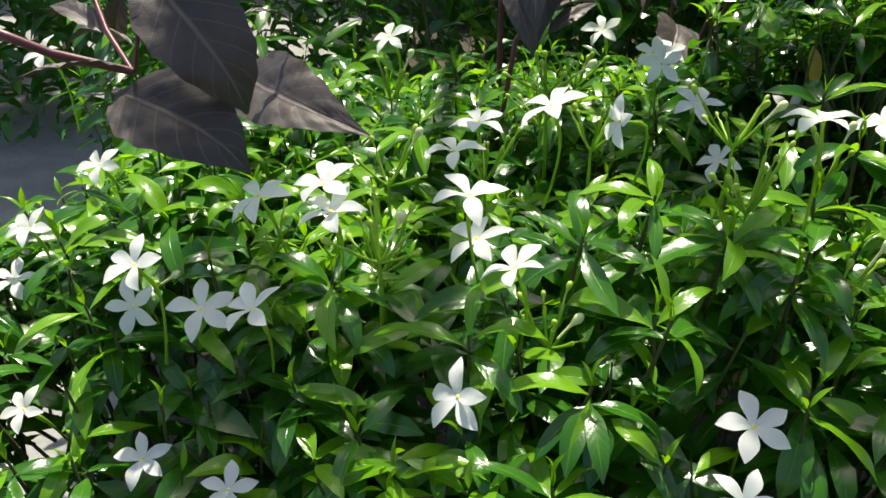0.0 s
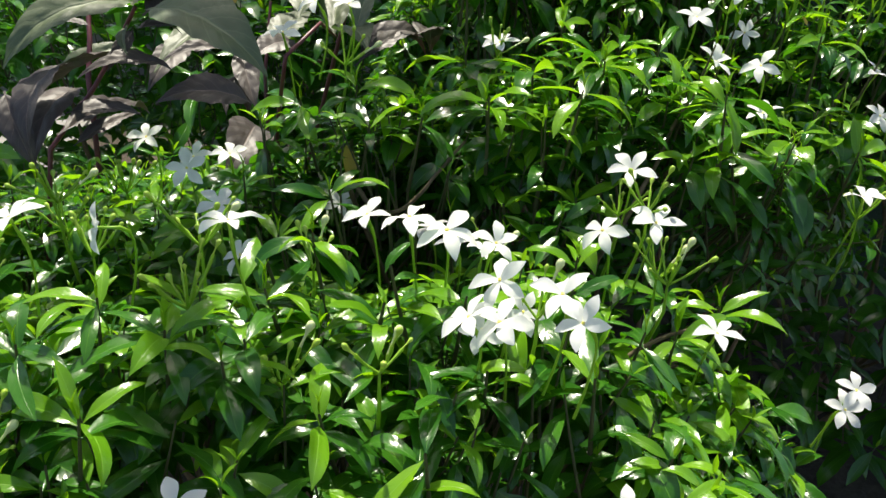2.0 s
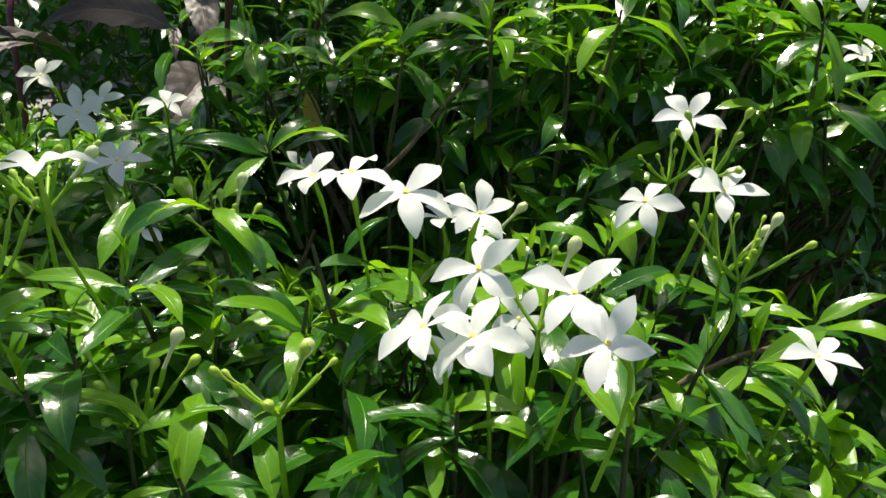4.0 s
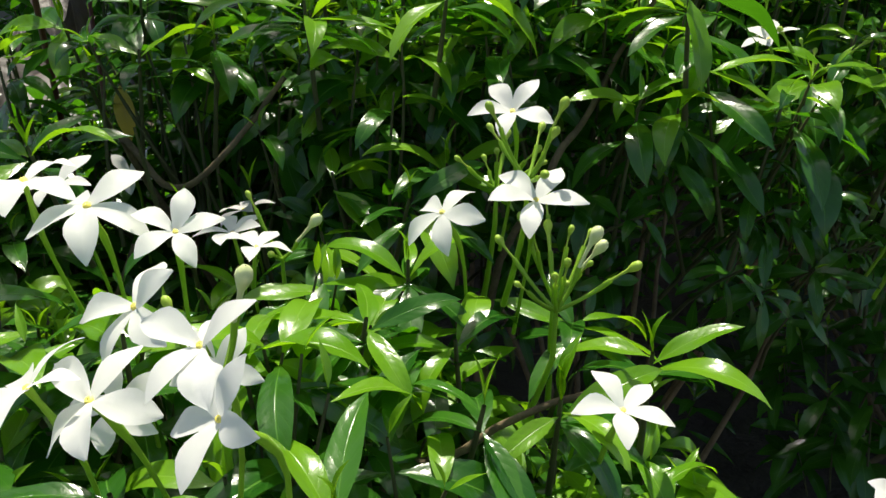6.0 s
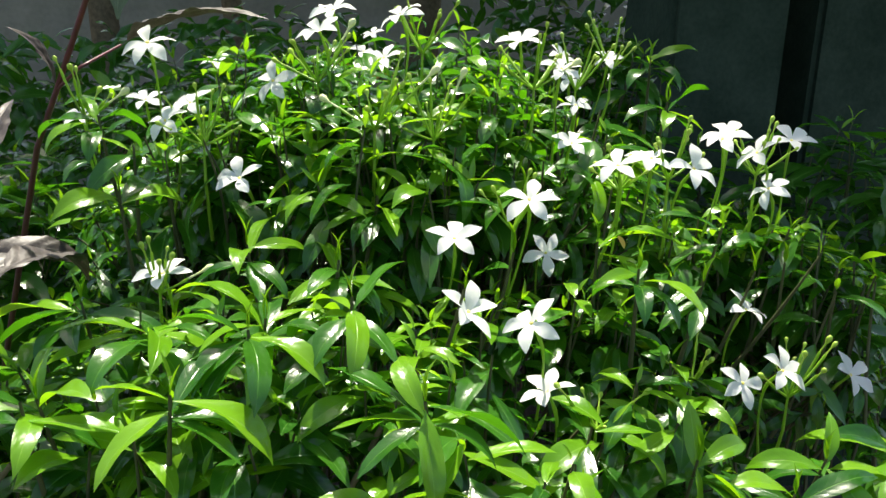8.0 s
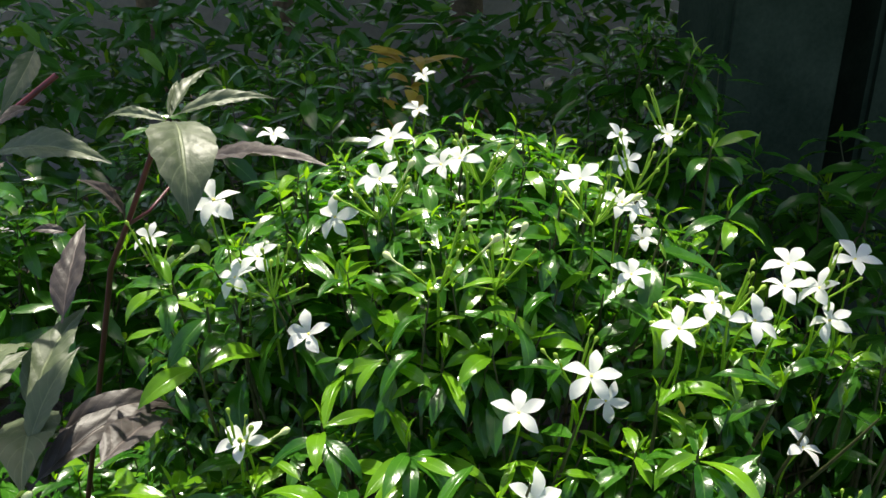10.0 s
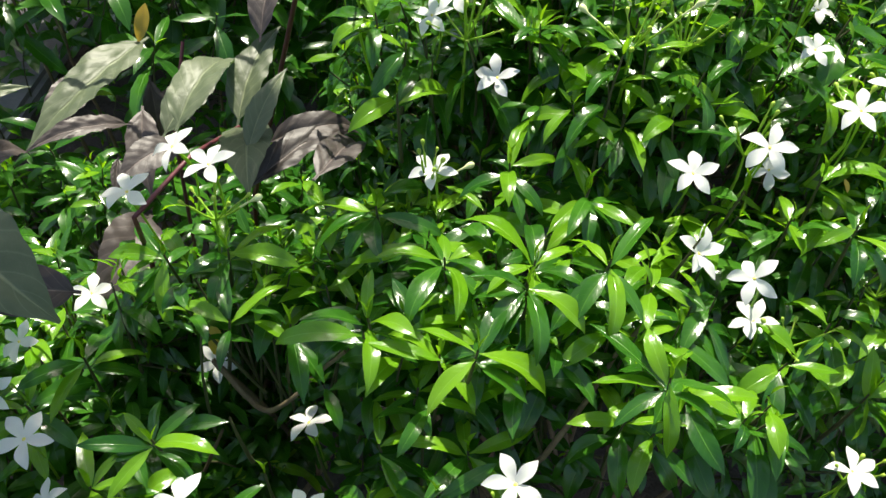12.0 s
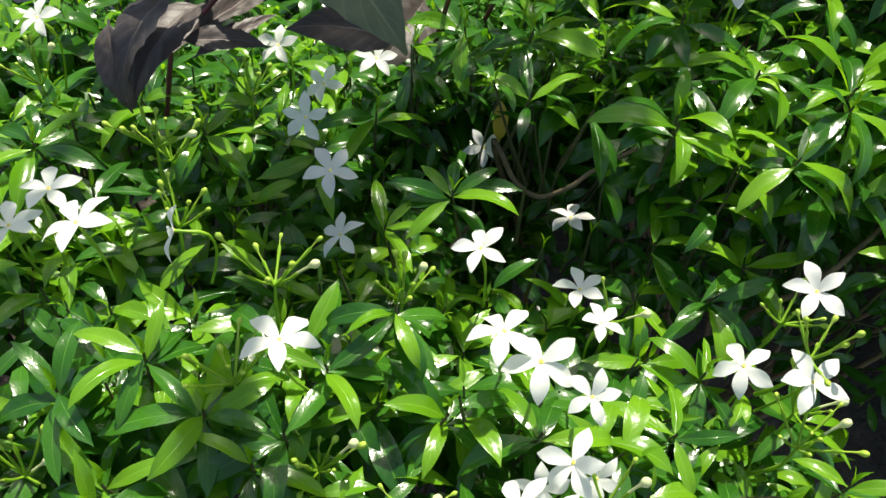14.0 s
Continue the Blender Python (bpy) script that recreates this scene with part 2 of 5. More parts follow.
def basis(place, along, up, size=1.0):
    """A pose at place whose y axis runs along, with z as near to up as can be."""
    y = Vector(along).normalized()
    x = y.cross(Vector(up))
    if x.length < 1e-4:
        x = y.orthogonal()
    x.normalize()
    z = x.cross(y)
    return Matrix.Translation(place) @ Matrix((x, y, z)).transposed().to_4x4() @ Matrix.Scale(size, 4)


# Blades of one unit of length; arch, fold and form differ.
BLADES = [blade(1, 0.245 + 0.024 * (k % 3), arch=0.28 + 0.17 * (k % 4), fold=0.20 + 0.07 * (k % 3), wave=0.075, side=0.06 * ((k % 5) - 2), widest=0.47, tip=1.6, rows=12, seed=k) for k in range(8)]
FAR_BLADES = [blade(1, 0.26 + 0.02 * (k % 3), arch=0.28 + 0.17 * (k % 4), fold=0.25, wave=0.05, side=0.06 * ((k % 5) - 2), widest=0.47, rows=4, seed=k, cols=(-1, 0, 1)) for k in range(8)]
YOUNG_BLADES = [blade(1, 0.20 + 0.02 * (k % 2), arch=0.15 + 0.2 * k, fold=0.5, wave=0.02, widest=0.46, tip=2.2, seed=20 + k) for k in range(3)]
GREEN_MESH = [mesh_of("leaf", *b) for b in BLADES]
YOUNG_MESH = [mesh_of("young_leaf", *b) for b in YOUNG_BLADES]
for me in GREEN_MESH:
    me.materials.append(leaf_green)
for me in YOUNG_MESH:
    me.materials.append(leaf_young)
BRIGHT_MESH = [mesh_of("leaf", *b) for b in BLADES]
for me in BRIGHT_MESH:
    me.materials.append(leaf_young)


# ---- ground and distance ----
def ground_mesh():
    n = 60
    xs = np.linspace(-1, 1, n)
    xs = np.sign(xs) * np.abs(xs) ** 3 * 60
    verts = [(x + 0.3, y + 1.0, 0.05 * noise.noise(Vector((x * 1.3, y * 1.3, 0))) + 0.012 * noise.noise(Vector((x * 9, y * 9, 4)))) for y in xs for x in xs]
    faces = [(r * n + c, r * n + c + 1, (r + 1) * n + c + 1, (r + 1) * n + c) for r in range(n - 1) for c in range(n - 1)]
    return mesh_of("ground", verts, faces)


tagged(link("ground", ground_mesh(), soil), "dark bare garden soil in the shade of shrubs", "ground", kind="structure")


def box(x0, y0, z0, x1, y1, z1, bevel=0.02):
    bm = bmesh.new()
    bmesh.ops.create_cube(bm, size=1)
    for v in bm.verts:
        v.co = Vector(((x0 + x1) / 2 + v.co.x * (x1 - x0), (y0 + y1) / 2 + v.co.y * (y1 - y0), (z0 + z1) / 2 + v.co.z * (z1 - z0)))
    bmesh.ops.bevel(bm, geom=bm.edges[:], offset=bevel, segments=2, affect="EDGES")
    me = bpy.data.meshes.new("box")
    bm.to_mesh(me)
    bm.free()
    return me


tagged(link("pavement", box(-3.4, -30.0, -0.2, -0.78, 5.9, 0.06), paving), "worn grey concrete path beside the shrubs", "pavement", kind="structure")
tagged(link("wall_back", box(-9, 6.0, -0.1, 9, 6.25, 2.6), plaster), "pale grey plastered garden wall behind the trees", "wall", kind="structure")
# The wide second post also fills a dark void beside the first.
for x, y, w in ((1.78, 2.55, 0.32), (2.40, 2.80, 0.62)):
    tagged(link("dark_post", box(x - w / 2, y - w / 2, -0.1, x + w / 2, y + w / 2, 2.9, 0.015), concrete), "dark green post, its deep shade put into a near-black colour", "post", group="posts behind the shrub")


# ---- leaves ----
CLEAR = []          # flower centres and facings, kept free of leaves
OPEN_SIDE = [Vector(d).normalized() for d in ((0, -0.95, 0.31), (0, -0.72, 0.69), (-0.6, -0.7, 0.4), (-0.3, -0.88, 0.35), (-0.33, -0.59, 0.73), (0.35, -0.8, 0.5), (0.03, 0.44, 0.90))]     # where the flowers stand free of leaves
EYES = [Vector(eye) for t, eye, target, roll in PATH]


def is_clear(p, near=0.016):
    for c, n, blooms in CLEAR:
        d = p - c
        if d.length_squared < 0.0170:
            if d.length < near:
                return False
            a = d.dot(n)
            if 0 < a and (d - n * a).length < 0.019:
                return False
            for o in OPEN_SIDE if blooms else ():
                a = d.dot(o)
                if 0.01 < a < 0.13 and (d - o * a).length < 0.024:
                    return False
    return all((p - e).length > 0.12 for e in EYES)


def shoot(tip, axis, rng, size=1.0, nodes=4, young=0.5):
    """The leaves of one shoot, as (blade number, is it young, pose): pairs of leaves crosswise, small and upright at the tip."""
    out = []
    axis = Vector(axis).normalized()
    a = axis.orthogonal().normalized()
    turn = rng.uniform(0, math.pi)
    a = Matrix.Rotation(turn, 3, axis) @ a
    back = 0.0
    for k in range(nodes):
        length = size * (0.019, 0.046, 0.056, 0.060, 0.058, 0.056)[k] * rng.uniform(0.85, 1.15)
        lean = radians((28, 72, 85, 92, 98, 102)[k] + rng.uniform(-12, 12))
        for s in (0, 1):
            if (k > 2 and rng.random() < 0.25) or (k == 0 and rng.random() < 0.3):
                continue
            out_dir = Matrix.Rotation(math.pi * s + math.pi / 2 * k + rng.uniform(-0.3, 0.3), 3, axis) @ a
            along = axis * math.cos(lean) + out_dir * math.sin(lean)
            along = (along + Vector((0, 0, -0.04 - 0.09 * k))).normalized()
            up = (axis * math.sin(lean) - out_dir * math.cos(lean) + Vector((rng.uniform(-.6, .6), rng.uniform(-.45, .5), 0.6))).normalized()
            place = Vector(tip) - axis * back + along * 0.002
            is_young = (k == 0) or (k == 1 and rng.random() < young) or (k == 2 and rng.random() < young * 0.3)
            out.append((rng.randrange(3) if k == 0 else rng.randrange(8), 1 if k == 0 else (2 if is_young else 0), basis(place, along, up, length * rng.uniform(0.9, 1.1))))
        back += size * (0.004, 0.010, 0.014, 0.018, 0.022, 0.022)[k]
    return out


def stuff_mesh(name, leaves, blades=BLADES):
    """Joined leaves: young ones and green ones with their own materials."""
    vs, fs, us, mats, k = [], [], [], [], 0
    for number, kind, m in leaves:
        v, f, u = (YOUNG_BLADES if kind == 1 else blades)[number]
        w = np.array(m)
        vs.append(v @ w[:3, :3].T + w[:3, 3])
        fs.append(f + k)
        us.append(u)
        mats.append(np.full(len(f), 1 if kind else 0, np.int32))
        k += len(v)
    me = mesh_of(name, np.concatenate(vs), np.concatenate(fs), np.concatenate(us))
    me.materials.append(foliage_green)
    me.materials.append(foliage_young)
    me.polygons.foreach_set("material_index", np.concatenate(mats))
    return me


def on_mound(mound, rng, lowest=-0.55):
    """A place on a rounded mound (centre, radii), with its outward direction; evenly over its upper shell."""
    (cx, cy, cz), (rx, ry, rz) = mound
    z = rng.uniform(lowest, 1)
    t = rng.uniform(0, 2 * math.pi)
    r = math.sqrt(1 - z * z)
    d = Vector((r * math.cos(t), r * math.sin(t), z))
    n = Vector((d.x / rx, d.y / ry, d.z / rz)).normalized()
    return Vector((cx + rx * d.x, cy + ry * d.y, cz + rz * d.z)), n


def inside(p, mound, grow=1.0):
    (cx, cy, cz), (rx, ry, rz) = mound
    return ((p.x - cx) / rx) ** 2 + ((p.y - cy) / ry) ** 2 + ((p.z - cz) / rz) ** 2 < grow * grow


ALL_MOUNDS = []


def grow(shrub, root, mounds, count, seed, size=1.0, own=220, lowest=-0.3, young=0.55, bare=0.0, gap=9.0):
    """Fills the shrub's mounds with shoots: an outer shell and sparser layers beneath, then twigs and branches.
    Below the share bare of its height the near flank is set back and carries fewer leaves, fewest right of gap."""
    rng = random.Random(seed)
    leaves, twigs, ends = [], [], []
    area = [(m[1][0] * m[1][1] + m[1][0] * m[1][2] + m[1][1] * m[1][2]) for m in mounds]
    made = tries = 0
    while made < count and tries < count * 12:
        tries += 1
        mound = rng.choices(mounds, area)[0]
        p, n = on_mound(mound, rng, lowest)
        depth = rng.choices((0.0, 0.13, 0.28), (0.60, 0.26, 0.14))[0] + rng.uniform(-0.02, 0.06)
        bump = noise.noise(p * 7.0) * 0.045 + noise.noise(p * 19.0) * 0.02
        p = p - n * (depth * min(mound[1]) * 1.1) + n * bump
        if p.z < 0.10 or any(m is not mound and inside(p, m, 0.80) for m in ALL_MOUNDS):
            continue
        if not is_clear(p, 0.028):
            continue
        flank = bare and p.y < mound[0][1] and (p.z - mound[0][2]) / mound[1][2] < bare
        if flank:
            p.y += 0.06
            if rng.random() < (0.35 if p.x < gap else 0.5):
                continue
        axis = (n * 0.32 + Vector((0, 0, 0.9)) + Vector((rng.uniform(-.35, .35), rng.uniform(-.35, .35), rng.uniform(-.1, .3)))).normalized()
        if flank:
            axis = (n * 0.7 + Vector((0, 0, 0.4)) + Vector((rng.uniform(-.6, .6), rng.uniform(-.4, .4), rng.uniform(-.4, .4)))).normalized()
        nodes = rng.choice((4, 5, 5, 6))
        # Fewer light leaves inside, on the flank and far back colour the shade in.
        got = shoot(p, axis, rng, size * rng.uniform(0.95, 1.28) * (0.66 if flank else 1), nodes, (young if p.y < 1.12 else young * 0.4) if depth < 0.07 and not flank else 0.05)
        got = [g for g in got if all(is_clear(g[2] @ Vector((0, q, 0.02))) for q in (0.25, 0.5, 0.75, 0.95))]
        leaves.append((depth, p, got))
        foot = p - axis * 0.10 + Vector((rng.uniform(-.02, .02), rng.uniform(-.02, .02), -0.03))
        twigs.append(tube(bend(p, p - axis * 0.06, foot, 5), (0.0009, 0.0012, 0.0015, 0.0018, 0.002), 4))
        ends.append((p, foot))
        made += 1
    plant_leaves(shrub, leaves, own)
    v, f, _ = joined(twigs)
    tagged(link("twig_mass", mesh_of("twig_mass", v, f), twig_skin, shrub), kind="stuff")
    woody(shrub, root, ends, rng)


def plant_leaves(shrub, leaves, own):
    """The outermost shoots' leaves as parts of the shrub; the rest joined."""
    leaves = sorted(leaves, key=lambda s: (s[0] > 0.08, s[1].y - 0.5 * s[1].z))
    rest, inner, used = [], [], 0
    for depth, p, got in leaves:
        if used + len(got) <= own:
            for number, kind, m in got:
                me = (GREEN_MESH, YOUNG_MESH, BRIGHT_MESH)[kind][number]
                link("young_leaf" if kind == 1 else "leaf", me, None, shrub, m)
            used += len(got)
        elif depth > 0.10 or own == 0:
            inner += got
        else:
            rest += got
    if rest:
        tagged(link("foliage", stuff_mesh("foliage", rest), None, shrub), kind="stuff")
    if inner:
        tagged(link("inner_foliage", stuff_mesh("inner_foliage", inner, FAR_BLADES), None, shrub), kind="stuff")


def woody(shrub, root, ends, rng, count=16):
    """Bark-brown branches from the root to the feet of some shoots."""
    picks = rng.sample(ends, min(count, len(ends)))
    for p, foot in picks:
        start = Vector(root) + Vector((rng.uniform(-.1, .1), rng.uniform(-.08, .08), 0))
        mid = start * 0.45 + foot * 0.55 + Vector((rng.uniform(-.12, .12), rng.uniform(-.1, .1), rng.uniform(-0.05, 0.12)))
        pts = bend(start, mid, foot, 10)
        pts = [q + Vector((noise.noise(q * 14), noise.noise(q * 14 + Vector((5, 0, 0))), 0)) * 0.012 for q in pts]
        v, f = tube(pts, [0.0075 - 0.0058 * i / 9 for i in range(10)], 7)
        link("branch", mesh_of("branch", v, f), bark, shrub)


# ---- flowers and buds ----
def petal_mesh(seed):
    """One petal of radius 1: narrow at the throat, broad and skewed towards its end, a little rolled."""
    rng = np.random.RandomState(seed)
    rows, cols = 8, (-1, -0.5, 0, 0.5, 1)
    verts = []
    roll, curl, cup = rng.uniform(-0.25, 0.15), rng.uniform(0.0, 0.45), rng.uniform(0.0, 0.7)
    broad, late, bent = rng.uniform(0.160, 0.205), rng.uniform(1.1, 1.45), rng.uniform(0.04, 0.13)
    for i in range(rows + 1):
        s = i / rows
        half = 0.06 * (1 - 0.5 * s) + broad * max(0.0, math.sin(math.pi * s ** late)) ** 0.8
        half *= 1 - 0.36 * max(0.0, (s - 0.62) / 0.38) ** 1.4
        if i == rows:
            half = 0.008
        for c in cols:
            skew = bent * math.sin(s * math.pi * 0.8)
            z = 0.20 * s * (1 - s) + 0.03 * math.sin(s * 3) - curl * max(0, s - 0.5) ** 1.7 + roll * c * half * 1.6 * s + cup * (c * half) ** 2 * 2
            z += 0.012 * math.sin(7 * s + 3 * c + seed)
            verts.append((c * half + skew * (1 if c > 0 else 0.75), 0.03 + 0.97 * s, z))
    n = len(cols)
    faces = [(r * n + k, r * n + k + 1, (r + 1) * n + k + 1, (r + 1) * n + k) for r in range(rows) for k in range(n - 1)]
    me = mesh_of("petal", verts, faces)
    me.materials.append(petal_white)
    return me


PETALS = [petal_mesh(s) for s in range(10)]


def eye_mesh():
    ring, verts, faces = 10, [(0, 0, 0.03)], []
    for rad, z in ((0.015, 0.040), (0.045, 0.046), (0.070, 0.0)):
        verts += [(rad * math.cos(2 * math.pi * k / ring), rad * math.sin(2 * math.pi * k / ring), z) for k in range(ring)]
    quads = [(1 + r * ring + k, 1 + r * ring + (k + 1) % ring, 1 + (r + 1) * ring + (k + 1) % ring, 1 + (r + 1) * ring + k) for r in range(2) for k in range(ring)]
    me = mesh_of("throat", verts, quads)
    me.materials.append(throat_yellow)
    return me


EYE_MESH = eye_mesh()
frng = random.Random(11)


def flower(shrub, place, facing, spin, radius, lifts=0.05, turns=None):
    """A white pinwheel flower on a slender tube and stalk that bends down into the leaves."""
    c, n = Vector(place), Vector(facing).normalized()
    CLEAR.append((c, n, True))
    side = Vector((0, 1, 0)) if abs(n.y) < 0.9 else Vector((1, 0, 0))
    a = side.cross(n).normalized()
    b = n.cross(a)
    u = a * math.cos(spin) + b * math.sin(spin)
    low = c - n * 0.017
    foot = low + Vector((frng.uniform(-.012, .012), frng.uniform(0.01, .03), -0.08))
    pts = [c, c - n * 0.006, c - n * 0.012] + bend(low, low - n * 0.02, foot, 6)
    v, f = tube(pts, (0.0016, 0.0011, 0.0013, 0.0018, 0.0013, 0.0010, 0.0010, 0.0011, 0.0013), 7)
    ob = link("flower", mesh_of("flower_tube", v, f), stalk_green, shrub, label="slender green flower tube and stalk")
    pose_to = Matrix((u.cross(n), u, n)).transposed().to_4x4()
    base = Matrix.Translation(c) @ pose_to
    for k in range(5):
        if turns:
            lift, aside, long = lifts[k], turns[k], frng.uniform(0.97, 1.03)
        else:
            lift, aside, long = lifts + 0.04 + frng.uniform(-.17, .17), frng.uniform(-.11, .11), frng.uniform(0.92, 1.06)
        turn = Matrix.Rotation(-2 * math.pi / 5 * k + aside, 4, "Z") @ Matrix.Rotation(lift, 4, "X") @ Matrix.Rotation(frng.uniform(-.22, .18), 4, "Y")
        link("petal", PETALS[frng.randrange(10)], None, ob, base @ turn @ Matrix.Scale(radius * long, 4), "waxy white petal" if k == 0 else "")
    link("throat", EYE_MESH, None, ob, base @ Matrix.Scale(radius, 4), "small yellow flower throat")
    return ob


def bud_mesh():
    """A club-shaped bud of length 1 along +z on a thin neck."""
    prof = ((0, 0.05), (0.35, 0.045), (0.55, 0.06), (0.68, 0.12), (0.80, 0.165), (0.90, 0.15), (0.97, 0.09), (1.0, 0.02))
    v, f = tube([(0.03 * math.sin(z * 4), 0, z) for z, r in prof], [r for z, r in prof], 8)
    return mesh_of("bud", v, f)


BUD_GREEN, BUD_CREAM = bud_mesh(), bud_mesh()
BUD_GREEN.materials.append(bud_green)
BUD_CREAM.materials.append(bud_cream)


def bud_cluster(shrub, place, seed, count=7, height=0.05, cream=1, lean=(0, 0)):
    """A forked green flower stalk whose ends carry buds of different age; place is the middle of its top."""
    rng = random.Random(seed)
    height = height * 0.78
    top = Vector(place)
    foot = top + Vector((-lean[0] * height, -lean[1] * height, -height * 1.4))
    fork = foot.lerp(top, 0.42)
    root = foot + Vector((rng.uniform(-.012, .012), 0.02, -0.06))
    parts = [tube(bend(foot, foot.lerp(root, 0.5) + Vector((0, -0.004, 0)), root, 5), (0.0015, 0.0016, 0.0017, 0.0018, 0.0019), 6), tube(bend(foot, foot.lerp(fork, 0.5), fork, 4), (0.0016, 0.0014, 0.0012, 0.0011), 6)]
    ends = []
    for k in range(count):
        ang = 2.4 * k + rng.uniform(-.3, .3)
        spread = 0.62 * height * (0.25 + 0.75 * rng.random())
        end = top + Vector((math.cos(ang) * spread, math.sin(ang) * spread, rng.uniform(-0.62, 0.05) * height))
        parts.append(tube(bend(fork, fork.lerp(end, 0.55) + Vector((math.cos(ang), math.sin(ang), 0)) * 0.003, end, 6), (0.0012, 0.0010, 0.0010, 0.0011, 0.0014, 0.0013), 6))
        ends.append((end, (end - fork).normalized()))
    v, f, _ = joined(parts)
    stalk = link("bud_stalk", mesh_of("bud_stalk", v, f), stalk_green, shrub, label="forked pale green flower stalk")
    for k, (end, d) in enumerate(ends):
        ripe = k < cream
        long = 0.024 if ripe else rng.uniform(0.011, 0.019)
        m = Matrix.Translation(end - d * 0.001) @ d.to_track_quat("Z", "Y").to_matrix().to_4x4() @ Matrix.Diagonal((long * 0.84, long * 0.84, long, 1))
        link("bud", BUD_CREAM if ripe else BUD_GREEN, None, stalk, m)
    CLEAR.append((top, Vector((0, 0, 1)), False))
    return stalk


def blade_to(number, kind, base, tip, up, wide=1.0):
    """The pose that lays a blade from base to tip, its upper face towards up."""
    v = (YOUNG_BLADES if kind == 1 else BLADES)[number][0]
    return lay(Vector(v[-3]), base, tip, up, wide)


def lay(chord, base, tip, up, wide=1.0):
    b, t = Vector(base), Vector(tip)
    near = basis((0, 0, 0), chord, (0, 0, 1)).to_3x3()
    goal = basis((0, 0, 0), t - b, up).to_3x3()
    size = (t - b).length / chord.length
    return Matrix.Translation(b) @ (goal @ near.transposed()).to_4x4() @ Matrix.Diagonal((size * wide, size, size, 1))


hrng = random.Random(21)


def rosette(shrub, centre, *tips, bud=True, bright=0.75):
    """A shoot seen well: its leaves run from the centre to the tips, with a young pair standing at the middle."""
    c = Vector(centre)
    for t in tips:
        t = Vector(t)
        if not all(is_clear(c.lerp(t, q), 0.012) for q in (0.3, 0.6, 0.85, 1.0)):
            continue
        kind = 2 if hrng.random() < bright else 0
        out_dir = t - c
        up = Vector((hrng.uniform(-.6, .6), -0.05 + hrng.uniform(-.4, .4), 1)) - out_dir.normalized() * 0.2
        root = c + Vector((0, 0, -0.002 - 0.010 * hrng.random())) + out_dir * 0.02
        link("leaf", (GREEN_MESH, YOUNG_MESH, BRIGHT_MESH)[kind][(k := hrng.randrange(8))], None, shrub, blade_to(k, kind, root, t, up, hrng.uniform(0.82, 1.0)))
    if bud:
        for s in (-1, 1):
            top = c + Vector((s * hrng.uniform(0.004, 0.008), hrng.uniform(-.004, .004), hrng.uniform(0.018, 0.028)))
            link("young_leaf", YOUNG_MESH[(k := hrng.randrange(3))], None, shrub, blade_to(k, 1, c, top, (-s, 0, 0.2)))
    for k in range(4):
        a = hrng.uniform(0, 6.28)
        t = c + Vector((math.cos(a) * 0.045, math.sin(a) * 0.045, -0.035))
        if not (is_clear(t, 0.02) and is_clear(c.lerp(t, 0.5), 0.02)):
            continue
        link("leaf", GREEN_MESH[(n := hrng.randrange(8))], None, shrub, blade_to(n, 0, c + Vector((0, 0, -0.014)), t, (0, 0, 1)))
    foot = c + Vector((hrng.uniform(-.02, .02), 0.02, -0.09))
    v, f = tube(bend(c, c.lerp(foot, 0.5) + Vector((0, 0, -0.01)), foot, 6), (0.001, 0.0013, 0.0016, 0.0018, 0.002, 0.0022), 6)
    link("twig", mesh_of("twig", v, f), twig_skin, shrub)
    CLEAR.append((c, Vector((0, -0.4, 0.9)).normalized(), False))


front = thing("jasmine_shrub", "glossy green jasmine shrub with white pinwheel flowers and buds", "shrub", group="jasmine shrubs")
low = thing("jasmine_shrub", "low jasmine shrub with sparse white flowers among purple-leaved plants", "shrub", group="jasmine shrubs")
tall = thing("jasmine_shrub", "taller sunlit jasmine shrub crowned with white flowers and buds", "shrub", group="jasmine shrubs")
# front shrub
flower(front, (0.437, 0.632, 1.107), (-0.15, -0.31, 0.94), -0.32, 0.0280, (-0.43, -0.17, -0.19, -0.42, 0.03), (-0.06, 0.08, 0.03, 0.08, -0.14))
flower(front, (0.467, 0.573, 1.091), (-0.49, -0.43, 0.76), 1.34, 0.0247, (-0.34, 0.42, -0.04, -0.06, 0.19), (-0.13, -0.23, 0.04, 0.07, 0.25))
flower(front, (0.499, 0.524, 1.103), (-0.32, -0.20, 0.93), 1.29, 0.0233, (-0.31, 0.46, -0.12, -0.01, 0.30), (0.02, 0.06, -0.20, 0.14, -0.01))
flower(front, (0.438, 0.542, 1.079), (-0.44, 0.00, 0.90), 0.94, 0.0240, (0.09, -0.02, 0.08, -0.01, -0.14), (0.03, -0.04, -0.05, 0.02, 0.03))
flower(front, (0.459, 0.536, 1.077), (-0.31, -0.34, 0.89), 0.98, 0.0255, (-0.04, -0.26, 0.20, -0.47, 0.06), (-0.06, -0.07, 0.12, 0.00, 0.00))
flower(front, (0.507, 0.500, 1.093), (-0.61, -0.34, 0.71), 1.53, 0.0223, (0.21, 0.50, 0.15, 0.13, 0.03), (-0.02, 0.00, 0.10, -0.01, -0.07))
flower(front, (0.633, 0.744, 1.111), (-0.23, -0.41, 0.88), 0.61, 0.0249, (0.26, 0.07, 0.20, 0.20, 0.16), (0.06, -0.03, -0.08, -0.04, 0.09))
flower(front, (0.589, 0.690, 1.075), (-0.44, -0.22, 0.87), 0.71, 0.0247, (-0.19, -0.10, -0.30, -0.22, -0.24), (-0.07, -0.13, -0.00, 0.10, 0.10))
